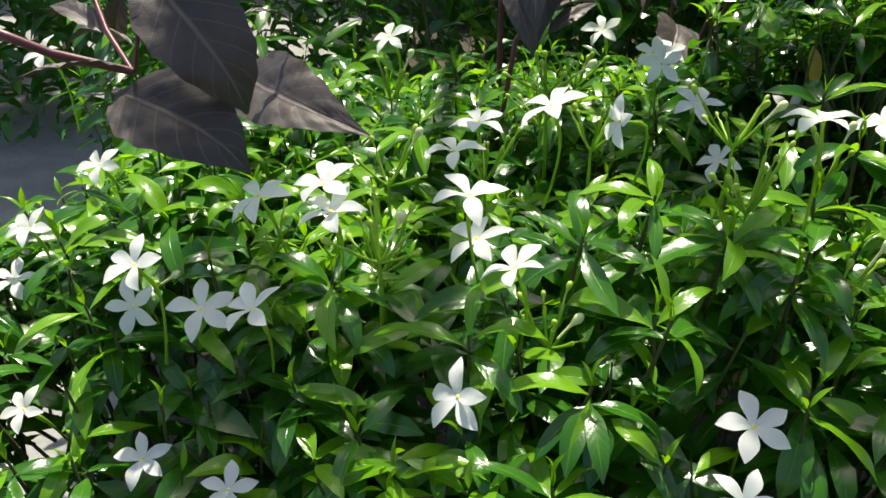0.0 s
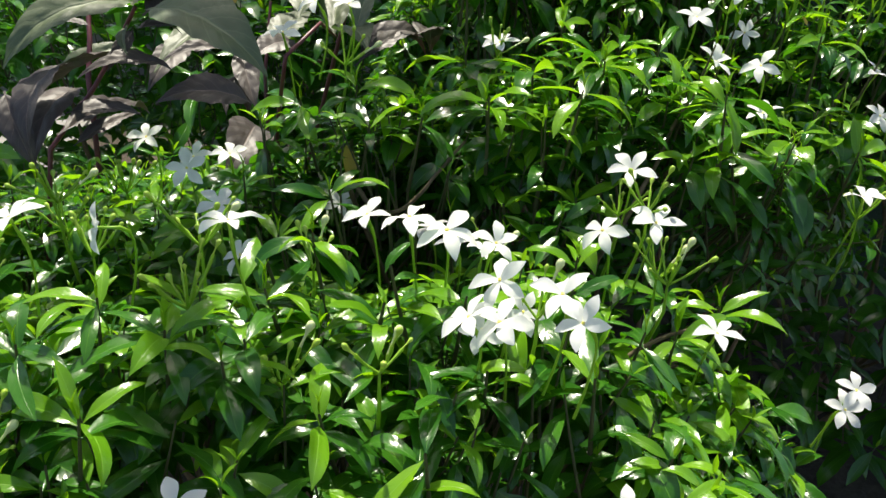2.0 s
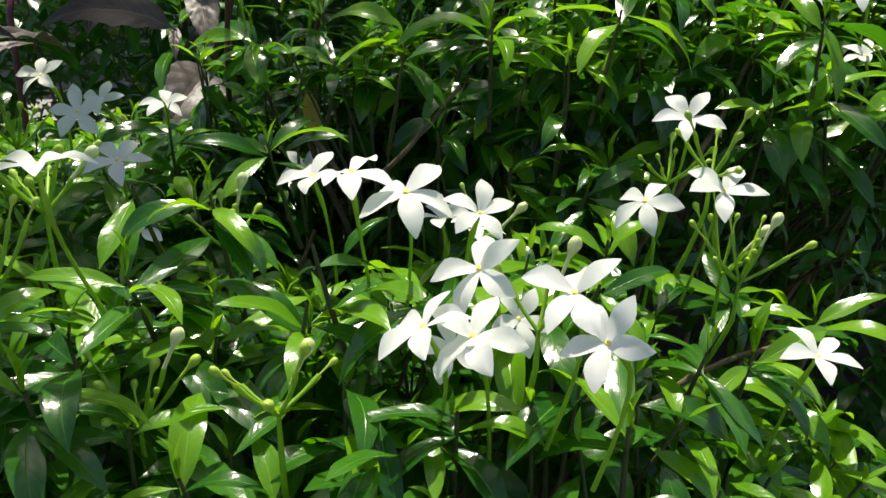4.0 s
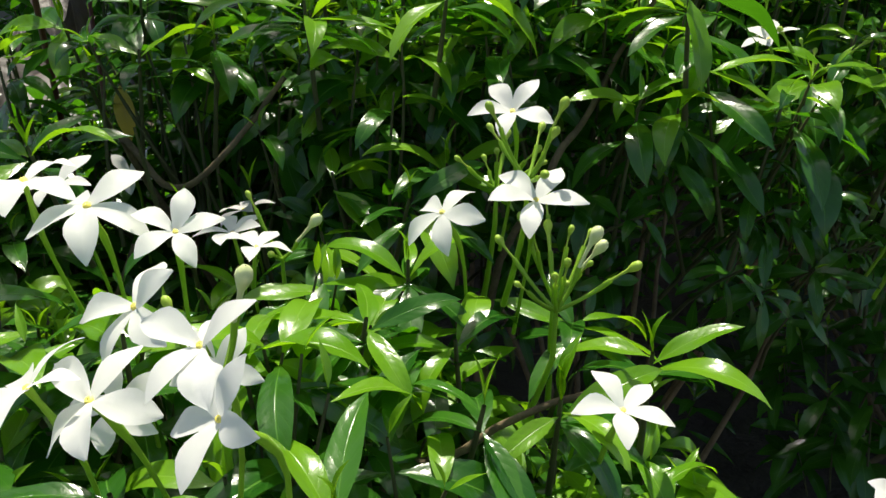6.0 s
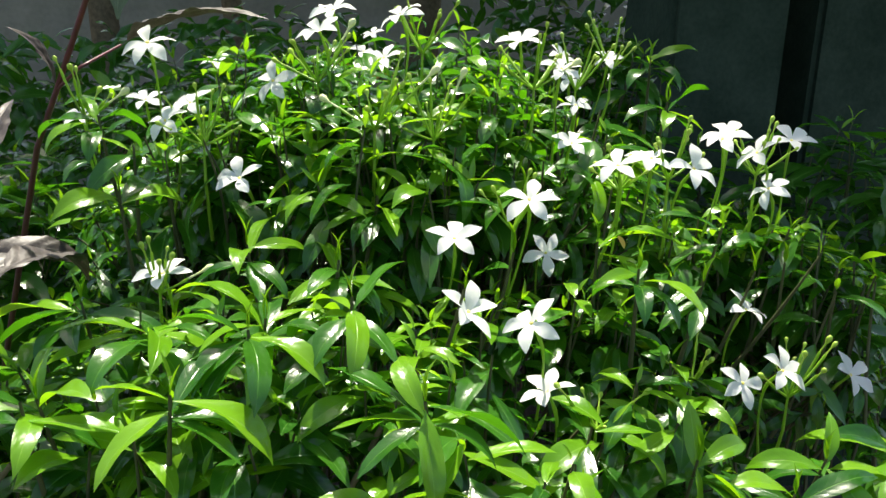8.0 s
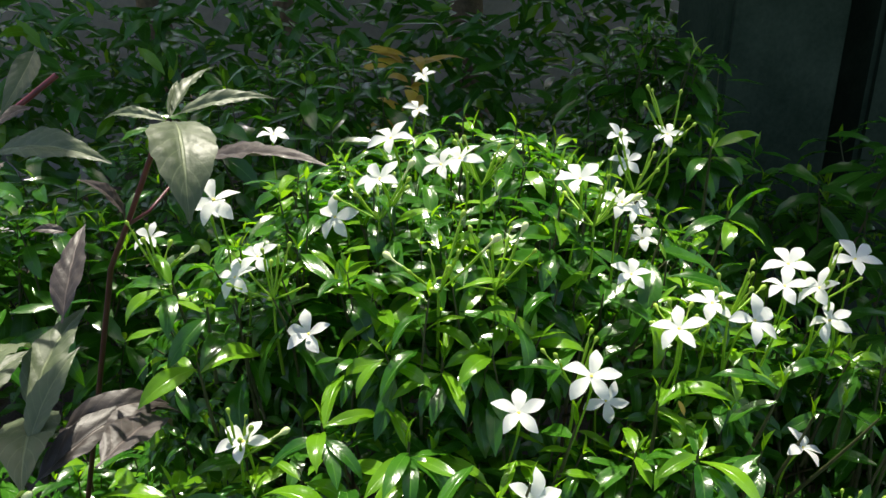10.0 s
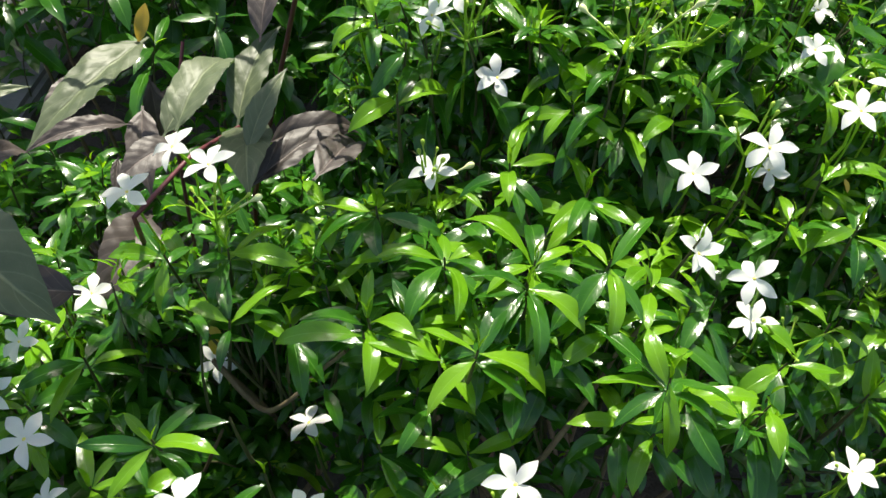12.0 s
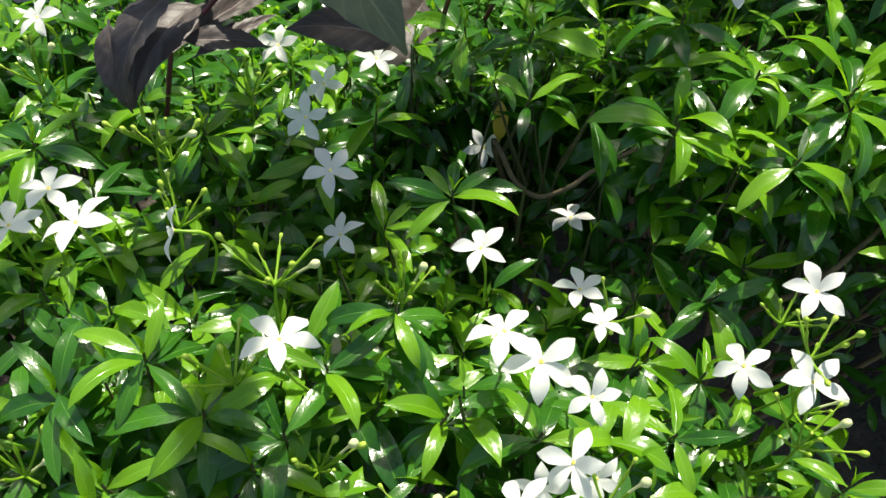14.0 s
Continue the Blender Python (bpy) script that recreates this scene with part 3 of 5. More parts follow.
flower(front, (0.635, 0.682, 1.083), (-0.03, -0.31, 0.95), -0.37, 0.0263, (0.23, -0.05, 0.35, 0.02, 0.13), (0.05, -0.20, 0.04, 0.09, 0.02))
flower(front, (0.247, 0.808, 1.067), (0.01, -0.39, 0.92), -0.03, 0.0239, (0.06, 0.02, 0.07, 0.11, 0.04), (0.01, -0.02, 0.01, -0.06, 0.06))
flower(front, (0.266, 0.774, 1.028), (-0.44, -0.35, 0.82), 1.58, 0.0230, (-0.04, 0.21, -0.11, 0.06, -0.08), (0.08, -0.01, 0.05, 0.00, -0.12))
flower(front, (0.384, 0.750, 1.074), (-0.29, -0.09, 0.95), 0.78, 0.0243, (0.22, -0.07, 0.09, 0.13, -0.15), (0.09, 0.03, -0.00, -0.05, -0.07))
flower(front, (0.409, 0.645, 1.114), (-0.10, 0.01, 1.00), 1.02, 0.0264, (0.01, -0.23, -0.15, -0.02, -0.37), (0.03, -0.13, -0.03, 0.06, 0.08))
flower(front, (0.472, 0.764, 1.035), (-0.18, 0.01, 0.98), 0.80, 0.0231, (0.16, 0.35, 0.23, 0.24, 0.24), (0.06, -0.05, 0.08, -0.04, -0.05))
flower(front, (0.490, 0.728, 1.042), (0.17, 0.03, 0.99), 1.01, 0.0207, (0.15, 0.17, 0.10, 0.38, -0.00), (0.08, 0.05, -0.12, 0.11, -0.13))
flower(front, (0.058, 0.705, 1.088), (-0.05, -0.08, 1.00), 0.75, 0.0245, (0.03, -0.04, 0.21, -0.09, 0.06), (0.00, -0.04, 0.10, -0.06, 0.00))
flower(front, (0.113, 0.651, 1.123), (-0.34, -0.08, 0.94), -0.07, 0.0271, (0.03, 0.17, -0.03, 0.06, 0.05), (0.17, -0.06, -0.03, 0.00, -0.08))
flower(front, (-0.088, 0.585, 1.079), (-0.31, -0.22, 0.93), 1.07, 0.0259, (-0.20, -0.01, -0.07, -0.20, 0.01), (-0.03, -0.00, -0.05, 0.11, -0.03))
flower(front, (-0.027, 0.545, 1.090), (-0.15, -0.24, 0.96), 1.21, 0.0238, (0.24, 0.11, 0.19, 0.18, 0.07), (-0.01, -0.03, 0.09, -0.01, -0.04))
flower(front, (-0.033, 0.555, 1.104), (-0.17, -0.20, 0.97), 0.53, 0.0231, (0.28, 0.11, 0.32, 0.04, 0.23), (0.06, 0.05, 0.11, -0.12, -0.10))
flower(front, (0.062, 0.537, 1.108), (0.05, -0.14, 0.99), 1.17, 0.0249, (-0.12, 0.30, -0.11, 0.19, 0.15), (-0.21, 0.09, 0.09, 0.08, -0.05))
flower(front, (0.042, 0.672, 1.077), (-0.03, -0.05, 1.00), 1.00, 0.0247, (-0.07, 0.27, -0.06, 0.18, 0.11), (-0.03, 0.09, -0.01, -0.00, -0.05))
flower(front, (0.065, 0.562, 1.063), (-0.24, -0.20, 0.95), 1.34, 0.0250, (0.06, 0.04, 0.06, 0.05, -0.02), (0.00, 0.06, 0.00, 0.10, -0.16))
flower(front, (0.091, 0.514, 1.071), (-0.33, -0.09, 0.94), 0.72, 0.0230, (0.19, 0.21, 0.20, 0.02, 0.14), (0.01, 0.01, 0.20, -0.06, -0.16))
flower(front, (0.060, 0.459, 1.015), (-0.50, -0.53, 0.68), -0.14, 0.0236, (0.29, -0.14, 0.06, -0.08, 0.13), (-0.32, 0.02, 0.01, 0.21, 0.07))
flower(front, (0.236, 0.473, 0.990), (0.07, -0.41, 0.91), 0.70, 0.0235, (0.10, 0.17, 0.05, 0.21, 0.09), (-0.13, 0.07, 0.01, 0.10, -0.05))
flower(front, (-0.076, 0.509, 1.037), (-0.29, -0.24, 0.93), 0.47, 0.0232, (0.19, 0.15, 0.34, 0.06, 0.29), (0.07, -0.07, 0.09, -0.26, 0.17))
flower(front, (-0.120, 0.531, 1.020), (0.04, -0.49, 0.87), 0.75, 0.0243, (0.02, -0.02, -0.07, 0.06, 0.02), (-0.04, 0.11, 0.10, 0.00, -0.17))
flower(front, (0.276, 0.581, 1.143), (-0.08, 0.07, 0.99), 0.12, 0.0254, (0.00, 0.08, 0.00, 0.06, -0.12), (0.04, -0.08, 0.07, 0.09, -0.13))
flower(front, (0.166, 0.681, 1.100), (-0.90, -0.38, 0.20), 0.30, 0.0225, 0.04)
flower(front, (0.463, 0.877, 1.004), (-0.26, 0.06, 0.96), 1.48, 0.0232, (-0.01, -0.00, 0.20, -0.04, 0.07), (0.07, -0.06, 0.04, 0.00, -0.04))
flower(front, (0.656, 0.585, 1.025), (0.19, -0.22, 0.96), 0.83, 0.0221, 0.13)
flower(front, (0.219, 0.417, 0.986), (-0.04, -0.44, 0.90), 1.04, 0.0225, -0.04)
flower(front, (0.459, 0.472, 0.946), (-0.25, -0.54, 0.80), 0.50, 0.0218, 0.09)
flower(front, (0.498, 0.456, 0.945), (0.07, -0.51, 0.86), 0.67, 0.0202, 0.00)
flower(front, (0.548, 0.484, 0.939), (-0.28, -0.49, 0.83), 1.16, 0.0216, 0.09)
flower(front, (-0.176, 0.545, 1.010), (0.00, -0.85, 0.53), 0.76, 0.0212, 0.05)
flower(front, (-0.147, 0.508, 1.068), (-0.26, -0.40, 0.88), 0.11, 0.0218, 0.10)
flower(front, (-0.298, 0.632, 1.020), (-0.05, -0.48, 0.88), 1.14, 0.0209, 0.10)
flower(front, (-0.310, 0.613, 0.984), (0.12, -0.40, 0.91), 0.52, 0.0210, 0.04)
flower(front, (-0.261, 0.514, 0.937), (-0.26, -0.46, 0.85), 1.02, 0.0196, -0.01)
flower(front, (-0.153, 0.471, 0.938), (-0.01, -0.49, 0.87), 0.67, 0.0207, 0.03)
flower(front, (-0.089, 0.452, 0.934), (0.20, -0.51, 0.84), 0.52, 0.0200, 0.07)
flower(front, (-0.261, 0.695, 1.048), (-0.20, -0.45, 0.87), 0.93, 0.0203, 0.06)
flower(front, (0.474, 0.618, 1.100), (0.11, -0.53, 0.84), 0.37, 0.0200, 0.04)
flower(front, (0.490, 0.585, 1.056), (0.33, -0.67, 0.67), 0.17, 0.0205, 0.11)
flower(front, (0.455, 0.572, 1.050), (-0.11, -0.89, 0.44), 0.41, 0.0195, -0.01)
flower(front, (0.834, 0.633, 0.899), (-0.10, -0.70, 0.70), 0.21, 0.0215, 0.03)
flower(front, (0.829, 0.620, 0.931), (-0.18, -0.54, 0.82), 1.23, 0.0206, 0.01)
# low shrub behind it
flower(low, (0.385, 0.964, 1.230), (-0.21, -0.15, 0.97), 0.10, 0.0242, (0.24, 0.01, 0.16, 0.10, 0.06), (0.12, 0.02, 0.03, -0.17, 0.00))
flower(low, (0.350, 0.988, 1.230), (-0.49, -0.21, 0.85), 0.57, 0.0237, (0.02, 0.06, -0.10, -0.06, -0.10), (-0.01, 0.00, 0.10, -0.08, -0.02))
flower(low, (0.313, 0.963, 1.200), (-0.21, -0.17, 0.96), 0.68, 0.0240, (0.20, -0.03, 0.29, 0.07, 0.10), (0.06, -0.04, -0.10, 0.05, 0.02))
flower(low, (0.169, 0.916, 1.102), (-0.30, -0.54, 0.79), 0.21, 0.0212, 0.00)
flower(low, (-0.039, 0.883, 1.103), (-0.33, -0.38, 0.86), 0.31, 0.0220, -0.00)
flower(low, (0.246, 0.984, 1.059), (-0.07, -0.28, 0.96), 0.51, 0.0220, 0.05)
flower(low, (0.369, 0.941, 1.012), (0.00, -0.76, 0.65), 1.11, 0.0216, 0.05)
flower(low, (0.217, 0.895, 1.086), (-0.26, -0.54, 0.80), 1.16, 0.0209, 0.12)
flower(low, (0.217, 0.837, 1.094), (0.00, -0.85, 0.53), 0.50, 0.0218, 0.07)
flower(low, (-0.395, 0.874, 1.086), (-0.29, -0.49, 0.82), 1.09, 0.0217, 0.11)
# tall shrub
flower(tall, (0.861, 0.999, 1.241), (-0.20, -0.49, 0.85), -0.06, 0.0254, (-0.06, -0.08, -0.10, -0.06, -0.01), (-0.05, 0.07, 0.02, 0.04, -0.09))
flower(tall, (0.802, 1.002, 1.209), (-0.12, -0.37, 0.92), 0.18, 0.0241, (0.25, 0.03, 0.13, 0.20, 0.06), (0.06, 0.00, 0.02, -0.08, 0.00))
flower(tall, (0.840, 0.906, 1.172), (-0.50, -0.30, 0.81), 1.55, 0.0238, (-0.25, 0.20, -0.25, -0.13, -0.16), (0.16, 0.06, -0.11, 0.03, -0.14))
flower(tall, (0.801, 0.938, 1.170), (0.30, -0.49, 0.82), 0.49, 0.0260, (0.29, 0.06, 0.36, 0.26, 0.34), (0.06, 0.00, 0.08, -0.08, -0.06))
flower(tall, (0.858, 0.912, 1.115), (-0.41, -0.11, 0.91), 0.76, 0.0232, (0.26, 0.20, 0.33, 0.20, 0.28), (0.18, -0.01, -0.13, 0.01, -0.04))
flower(tall, (0.945, 1.028, 1.263), (-0.32, -0.30, 0.90), -0.06, 0.0246, (0.06, 0.05, 0.06, 0.00, 0.09), (0.00, -0.08, 0.00, 0.05, 0.03))
flower(tall, (0.995, 1.073, 1.262), (-0.13, -0.28, 0.95), 1.52, 0.0241, (-0.14, 0.10, -0.05, -0.01, 0.06), (0.04, -0.06, -0.13, 0.15, 0.00))
flower(tall, (1.021, 1.042, 1.258), (0.16, -0.62, 0.76), 0.68, 0.0242, (0.06, 0.04, 0.10, -0.04, 0.37), (0.00, -0.01, 0.18, 0.03, -0.20))
flower(tall, (1.085, 1.109, 1.279), (-0.29, -0.29, 0.91), 0.48, 0.0251, (0.15, 0.05, 0.11, 0.03, 0.10), (0.11, -0.00, 0.03, -0.05, -0.09))
flower(tall, (1.103, 1.081, 1.266), (-0.65, -0.08, 0.75), 0.55, 0.0227, (0.19, 0.31, -0.00, 0.06, -0.01), (0.08, -0.14, 0.06, 0.00, -0.01))
flower(tall, (1.167, 1.128, 1.271), (-0.15, -0.37, 0.92), -0.66, 0.0248, (0.17, 0.18, 0.06, 0.24, 0.14), (0.04, 0.06, 0.00, -0.08, -0.01))
flower(tall, (1.117, 1.077, 1.233), (-0.53, -0.28, 0.80), 1.27, 0.0227, (0.01, -0.25, -0.07, -0.24, -0.38), (-0.13, 0.03, 0.04, 0.12, -0.06))
flower(tall, (0.631, 1.109, 1.238), (-0.43, -0.46, 0.78), 1.18, 0.0240, (0.38, 0.29, 0.06, 0.41, 0.11), (0.20, -0.12, -0.02, -0.11, 0.04))
flower(tall, (0.660, 1.201, 1.315), (-0.49, -0.59, 0.65), 0.95, 0.0242, (0.34, -0.06, -0.17, -0.23, -0.16), (0.04, -0.04, 0.03, 0.13, -0.16))
flower(tall, (0.567, 1.143, 1.283), (-0.42, -0.47, 0.78), 1.25, 0.0217, (0.06, 0.11, -0.03, -0.08, -0.03), (0.00, -0.08, 0.06, 0.11, -0.09))
flower(tall, (0.588, 1.153, 1.298), (-0.33, -0.31, 0.89), 1.26, 0.0218, (0.03, 0.23, -0.08, 0.15, -0.01), (0.11, 0.00, 0.02, 0.08, -0.22))
flower(tall, (0.552, 1.170, 1.349), (-0.13, -0.51, 0.85), -0.74, 0.0259, (-0.20, -0.20, -0.33, 0.06, -0.29), (-0.14, -0.01, 0.19, 0.00, -0.03))
flower(tall, (1.031, 0.939, 1.101), (0.14, -0.63, 0.76), 0.11, 0.0219, (-0.03, -0.20, -0.06, 0.12, -0.04), (0.13, -0.14, -0.10, 0.13, -0.02))
flower(tall, (1.071, 0.948, 1.106), (0.23, -0.55, 0.80), 0.46, 0.0234, (0.15, 0.17, 0.07, 0.37, 0.25), (0.07, 0.03, 0.01, -0.01, -0.10))
flower(tall, (1.155, 0.973, 1.087), (0.23, -0.58, 0.78), 0.77, 0.0242, (0.26, 0.08, 0.11, 0.38, 0.18), (-0.01, 0.01, -0.02, 0.06, -0.04))
flower(tall, (1.075, 1.020, 1.134), (0.33, -0.29, 0.90), 1.21, 0.0229, (0.02, 0.03, 0.21, 0.01, 0.33), (0.01, 0.04, 0.03, -0.03, -0.04))
flower(tall, (0.719, 1.236, 1.382), (-0.29, -0.32, 0.90), 0.75, 0.0253, (0.12, 0.06, 0.06, 0.05, 0.02), (0.00, 0.00, 0.00, -0.01, 0.01))
flower(tall, (0.703, 1.167, 1.363), (-0.37, -0.31, 0.88), 0.44, 0.0242, (0.10, 0.13, 0.22, 0.06, 0.24), (0.06, -0.09, -0.11, 0.00, 0.14))
flower(tall, (0.777, 1.164, 1.380), (-0.37, -0.22, 0.90), 0.56, 0.0244, (-0.05, -0.04, 0.08, -0.22, 0.06), (-0.05, -0.00, 0.03, 0.03, 0.00))
flower(tall, (0.889, 1.153, 1.359), (-0.21, -0.28, 0.94), 0.47, 0.0237, (0.25, 0.06, 0.18, 0.17, 0.06), (0.03, 0.00, -0.03, -0.00, 0.00))
flower(tall, (0.777, 1.296, 1.334), (-0.30, -0.39, 0.87), 0.94, 0.0249, (0.11, 0.15, 0.06, 0.08, 0.11), (-0.01, 0.00, 0.00, -0.03, 0.04))
flower(tall, (0.572, 1.046, 1.172), (-0.18, -0.25, 0.95), -0.30, 0.0243, (0.13, 0.05, 0.12, 0.07, 0.05), (0.04, -0.09, 0.01, 0.07, -0.03))
flower(tall, (0.928, 0.801, 1.051), (-0.07, -0.13, 0.99), 0.45, 0.0226, (0.21, 0.35, 0.20, 0.19, 0.19), (0.01, -0.04, 0.21, 0.03, -0.21))
flower(tall, (1.053, 1.057, 1.282), (-0.31, -0.25, 0.92), 0.98, 0.0217, 0.06)
flower(tall, (0.940, 1.134, 1.266), (0.08, -0.39, 0.92), 0.01, 0.0216, 0.10)
flower(tall, (0.894, 1.050, 1.182), (0.00, -0.94, 0.35), 0.11, 0.0209, 0.03)
flower(tall, (0.978, 1.239, 1.292), (-0.09, -0.31, 0.95), 0.61, 0.0197, 0.01)
flower(tall, (1.017, 1.307, 1.230), (0.12, -0.46, 0.88), 0.96, 0.0220, 0.07)
flower(tall, (0.930, 1.149, 1.335), (0.02, -0.36, 0.93), 0.39, 0.0218, 0.05)
flower(tall, (1.002, 1.368, 1.337), (0.15, -0.47, 0.87), 1.08, 0.0215, 0.07)
flower(tall, (1.064, 1.375, 1.336), (-0.11, -0.53, 0.84), 0.96, 0.0204, 0.07)
flower(tall, (1.005, 1.348, 1.313), (-0.26, -0.53, 0.80), 0.18, 0.0215, 0.00)
flower(tall, (0.781, 1.577, 1.329), (0.15, -0.45, 0.88), 0.72, 0.0204, 0.07)
flower(tall, (0.804, 1.699, 1.351), (-0.30, -0.42, 0.86), 1.17, 0.0199, 0.07)
flower(tall, (0.463, 1.295, 1.267), (-0.17, -0.47, 0.86), 0.03, 0.0196, 0.11)
flower(tall, (0.584, 1.534, 1.312), (0.12, -0.27, 0.96), 1.01, 0.0219, 0.00)
flower(tall, (0.523, 1.327, 1.283), (-0.03, -0.41, 0.91), 0.72, 0.0218, 0.09)

# bud clusters
for k, (x, y, z, h, n, c) in enumerate(((0.374, 0.534, 1.074, 0.05, 6, 1), (0.495, 0.563, 1.090, 0.045, 4, 1), (0.502, 0.744, 1.055, 0.045, 3, 1),
                                         (0.643, 0.658, 1.071, 0.06, 8, 1), (0.626, 0.747, 1.093, 0.045, 6, 0), (0.003, 0.539, 1.091, 0.055, 7, 1), (-0.015, 0.691, 1.071, 0.055, 7, 1),
                                         (0.246, 0.662, 1.126, 0.06, 8, 1), (0.113, 0.773, 1.125, 0.06, 8, 1), (0.242, 0.586, 1.112, 0.06, 9, 0), (-0.001, 0.563, 1.064, 0.05, 7, 0))):
    bud_cluster(front, (x, y, z), 40 + k, n, h, c)
for k, (x, y, z, h, n, c) in enumerate(((0.064, 0.690, 1.080, 0.06, 8, 0), (0.149, 0.721, 1.095, 0.06, 7, 0), (0.305, 0.567, 1.047, 0.05, 9, 1), (-0.092, 0.610, 1.050, 0.05, 6, 0), (0.114, 0.523, 1.036, 0.05, 7, 1), (0.333, 0.706, 1.071, 0.045, 7, 1), (-0.183, 0.576, 1.027, 0.045, 6, 1))):
    bud_cluster(front, (x, y, z), 80 + k, n, h, c)
for k, (x, y, z, h, n, c) in enumerate(((0.746, 1.084, 1.303, 0.07, 9, 2), (0.801, 1.105, 1.284, 0.06, 8, 1), (0.859, 1.036, 1.211, 0.05, 6, 0), (0.957, 1.051, 1.242, 0.05, 7, 0), (1.016, 1.079, 1.253, 0.06, 9, 0), (1.113, 1.095, 1.254, 0.06, 9, 0),
                                         (0.702, 1.184, 1.335, 0.07, 10, 1), (0.901, 1.140, 1.335, 0.07, 9, 1), (0.497, 1.163, 1.293, 0.06, 6, 1), (0.600, 1.135, 1.274, 0.06, 8, 0), (1.086, 0.957, 1.089, 0.06, 9, 0), (1.008, 0.979, 1.089, 0.05, 6, 0))):
    bud_cluster(tall, (x, y, z + 0.032), 120 + k, n, h * 1.15, c)
for k, (x, y, z, h, n, c) in enumerate(((0.802, 1.188, 1.356, 0.06, 8, 0), (0.983, 1.257, 1.318, 0.06, 8, 0), (1.068, 1.374, 1.342, 0.07, 7, 0), (0.937, 0.814, 1.023, 0.05, 6, 0), (0.897, 0.910, 1.088, 0.05, 5, 0), (0.569, 1.044, 1.157, 0.045, 6, 1))):
    bud_cluster(tall, (x, y, z + 0.032), 160 + k, n, h * 1.15, c)
for k, (x, y, z, h, n, c) in enumerate(((0.380, 0.976, 1.193, 0.05, 7, 1), (0.144, 0.907, 1.076, 0.05, 7, 0), (-0.037, 0.860, 1.078, 0.05, 7, 1), (0.109, 0.802, 1.077, 0.05, 8, 0))):
    bud_cluster(low, (x, y, z), 190 + k, n, h, c)

for k, (x, y, z, h, n, c) in enumerate(((0.652, 0.700, 1.055, 0.06, 7, 1), (0.634, 0.700, 1.118, 0.05, 6, 0))):
    bud_cluster(front, (x, y, z), 220 + k, n, h, c)

# shoots of the front shrub
rosette(front, (0.139, 0.474, 1.015), (0.084, 0.474, 1.005), (0.210, 0.457, 1.003), (0.125, 0.436, 0.980))
rosette(front, (0.064, 0.493, 1.034), (0.113, 0.500, 1.027), (0.008, 0.464, 1.012), (0.069, 0.531, 1.048), (0.062, 0.459, 1.017), (0.000, 0.510, 1.018), bud=False)
rosette(front, (0.331, 0.522, 1.020), (0.335, 0.569, 1.032), (0.370, 0.514, 1.014), (0.324, 0.462, 1.005), (0.295, 0.506, 1.005))
rosette(front, (0.267, 0.543, 1.054), (0.318, 0.569, 1.054), (0.223, 0.509, 1.049), (0.318, 0.541, 1.034), (0.226, 0.549, 1.062))
rosette(front, (0.184, 0.494, 1.050), (0.170, 0.514, 1.085), (0.214, 0.466, 1.025), (0.222, 0.483, 1.029), (0.153, 0.468, 1.033))
rosette(front, (0.638, 0.618, 1.009), (0.648, 0.626, 1.040), (0.660, 0.575, 0.995), (0.602, 0.593, 0.990), (0.692, 0.635, 1.011))
rosette(front, (0.692, 0.649, 1.012), (0.738, 0.648, 1.025), (0.737, 0.608, 1.003), (0.652, 0.616, 1.011), (0.653, 0.667, 1.003))
rosette(front, (0.598, 0.595, 1.024), (0.552, 0.556, 1.038), (0.565, 0.615, 1.022))
rosette(front, (0.385, 0.621, 1.037), (0.426, 0.578, 1.055), (0.340, 0.602, 1.061), (0.376, 0.569, 1.031), (0.334, 0.646, 1.052))
rosette(front, (0.455, 0.547, 1.029), (0.405, 0.544, 1.027), (0.449, 0.515, 1.002), (0.498, 0.540, 1.010), bud=False)
rosette(front, (0.182, 0.586, 1.086), (0.154, 0.537, 1.084), (0.227, 0.561, 1.066), (0.179, 0.543, 1.059), (0.180, 0.624, 1.096), (0.130, 0.591, 1.082))
rosette(front, (0.385, 0.607, 1.058), (0.382, 0.636, 1.085), (0.339, 0.606, 1.044), (0.429, 0.583, 1.056), (0.388, 0.569, 1.035), bud=False)
# shoots of the tall shrub
rosette(tall, (0.747, 0.800, 1.167), (0.750, 0.768, 1.113), (0.693, 0.811, 1.146), (0.694, 0.855, 1.167), (0.811, 0.855, 1.156), (0.807, 0.796, 1.132), (0.737, 0.842, 1.176))
rosette(tall, (0.519, 0.875, 1.145), (0.465, 0.859, 1.157), (0.559, 0.843, 1.157), (0.521, 0.812, 1.127), (0.521, 0.913, 1.165))
rosette(tall, (0.605, 0.822, 1.168), (0.661, 0.816, 1.123), (0.568, 0.790, 1.129), (0.630, 0.879, 1.170), (0.559, 0.850, 1.161))
rosette(tall, (0.746, 1.052, 1.232), (0.698, 1.088, 1.225), (0.756, 0.996, 1.213), (0.792, 1.065, 1.235), (0.700, 1.039, 1.207))
rosette(tall, (0.710, 0.999, 1.183), (0.693, 1.049, 1.197), (0.764, 0.988, 1.213), (0.750, 0.953, 1.184), (0.671, 0.953, 1.174))
# All leaves light here: sunlight on these two shoots is put into colour.
rosette(tall, (1.061, 0.865, 1.072), (1.117, 0.857, 1.050), (1.084, 0.829, 1.030), (1.008, 0.885, 1.056), (1.076, 0.891, 1.097), bright=1.0)
rosette(tall, (0.954, 0.859, 1.082), (0.943, 0.837, 1.044), (0.955, 0.886, 1.116), (0.980, 0.816, 1.051), (1.002, 0.878, 1.081), bright=1.0)
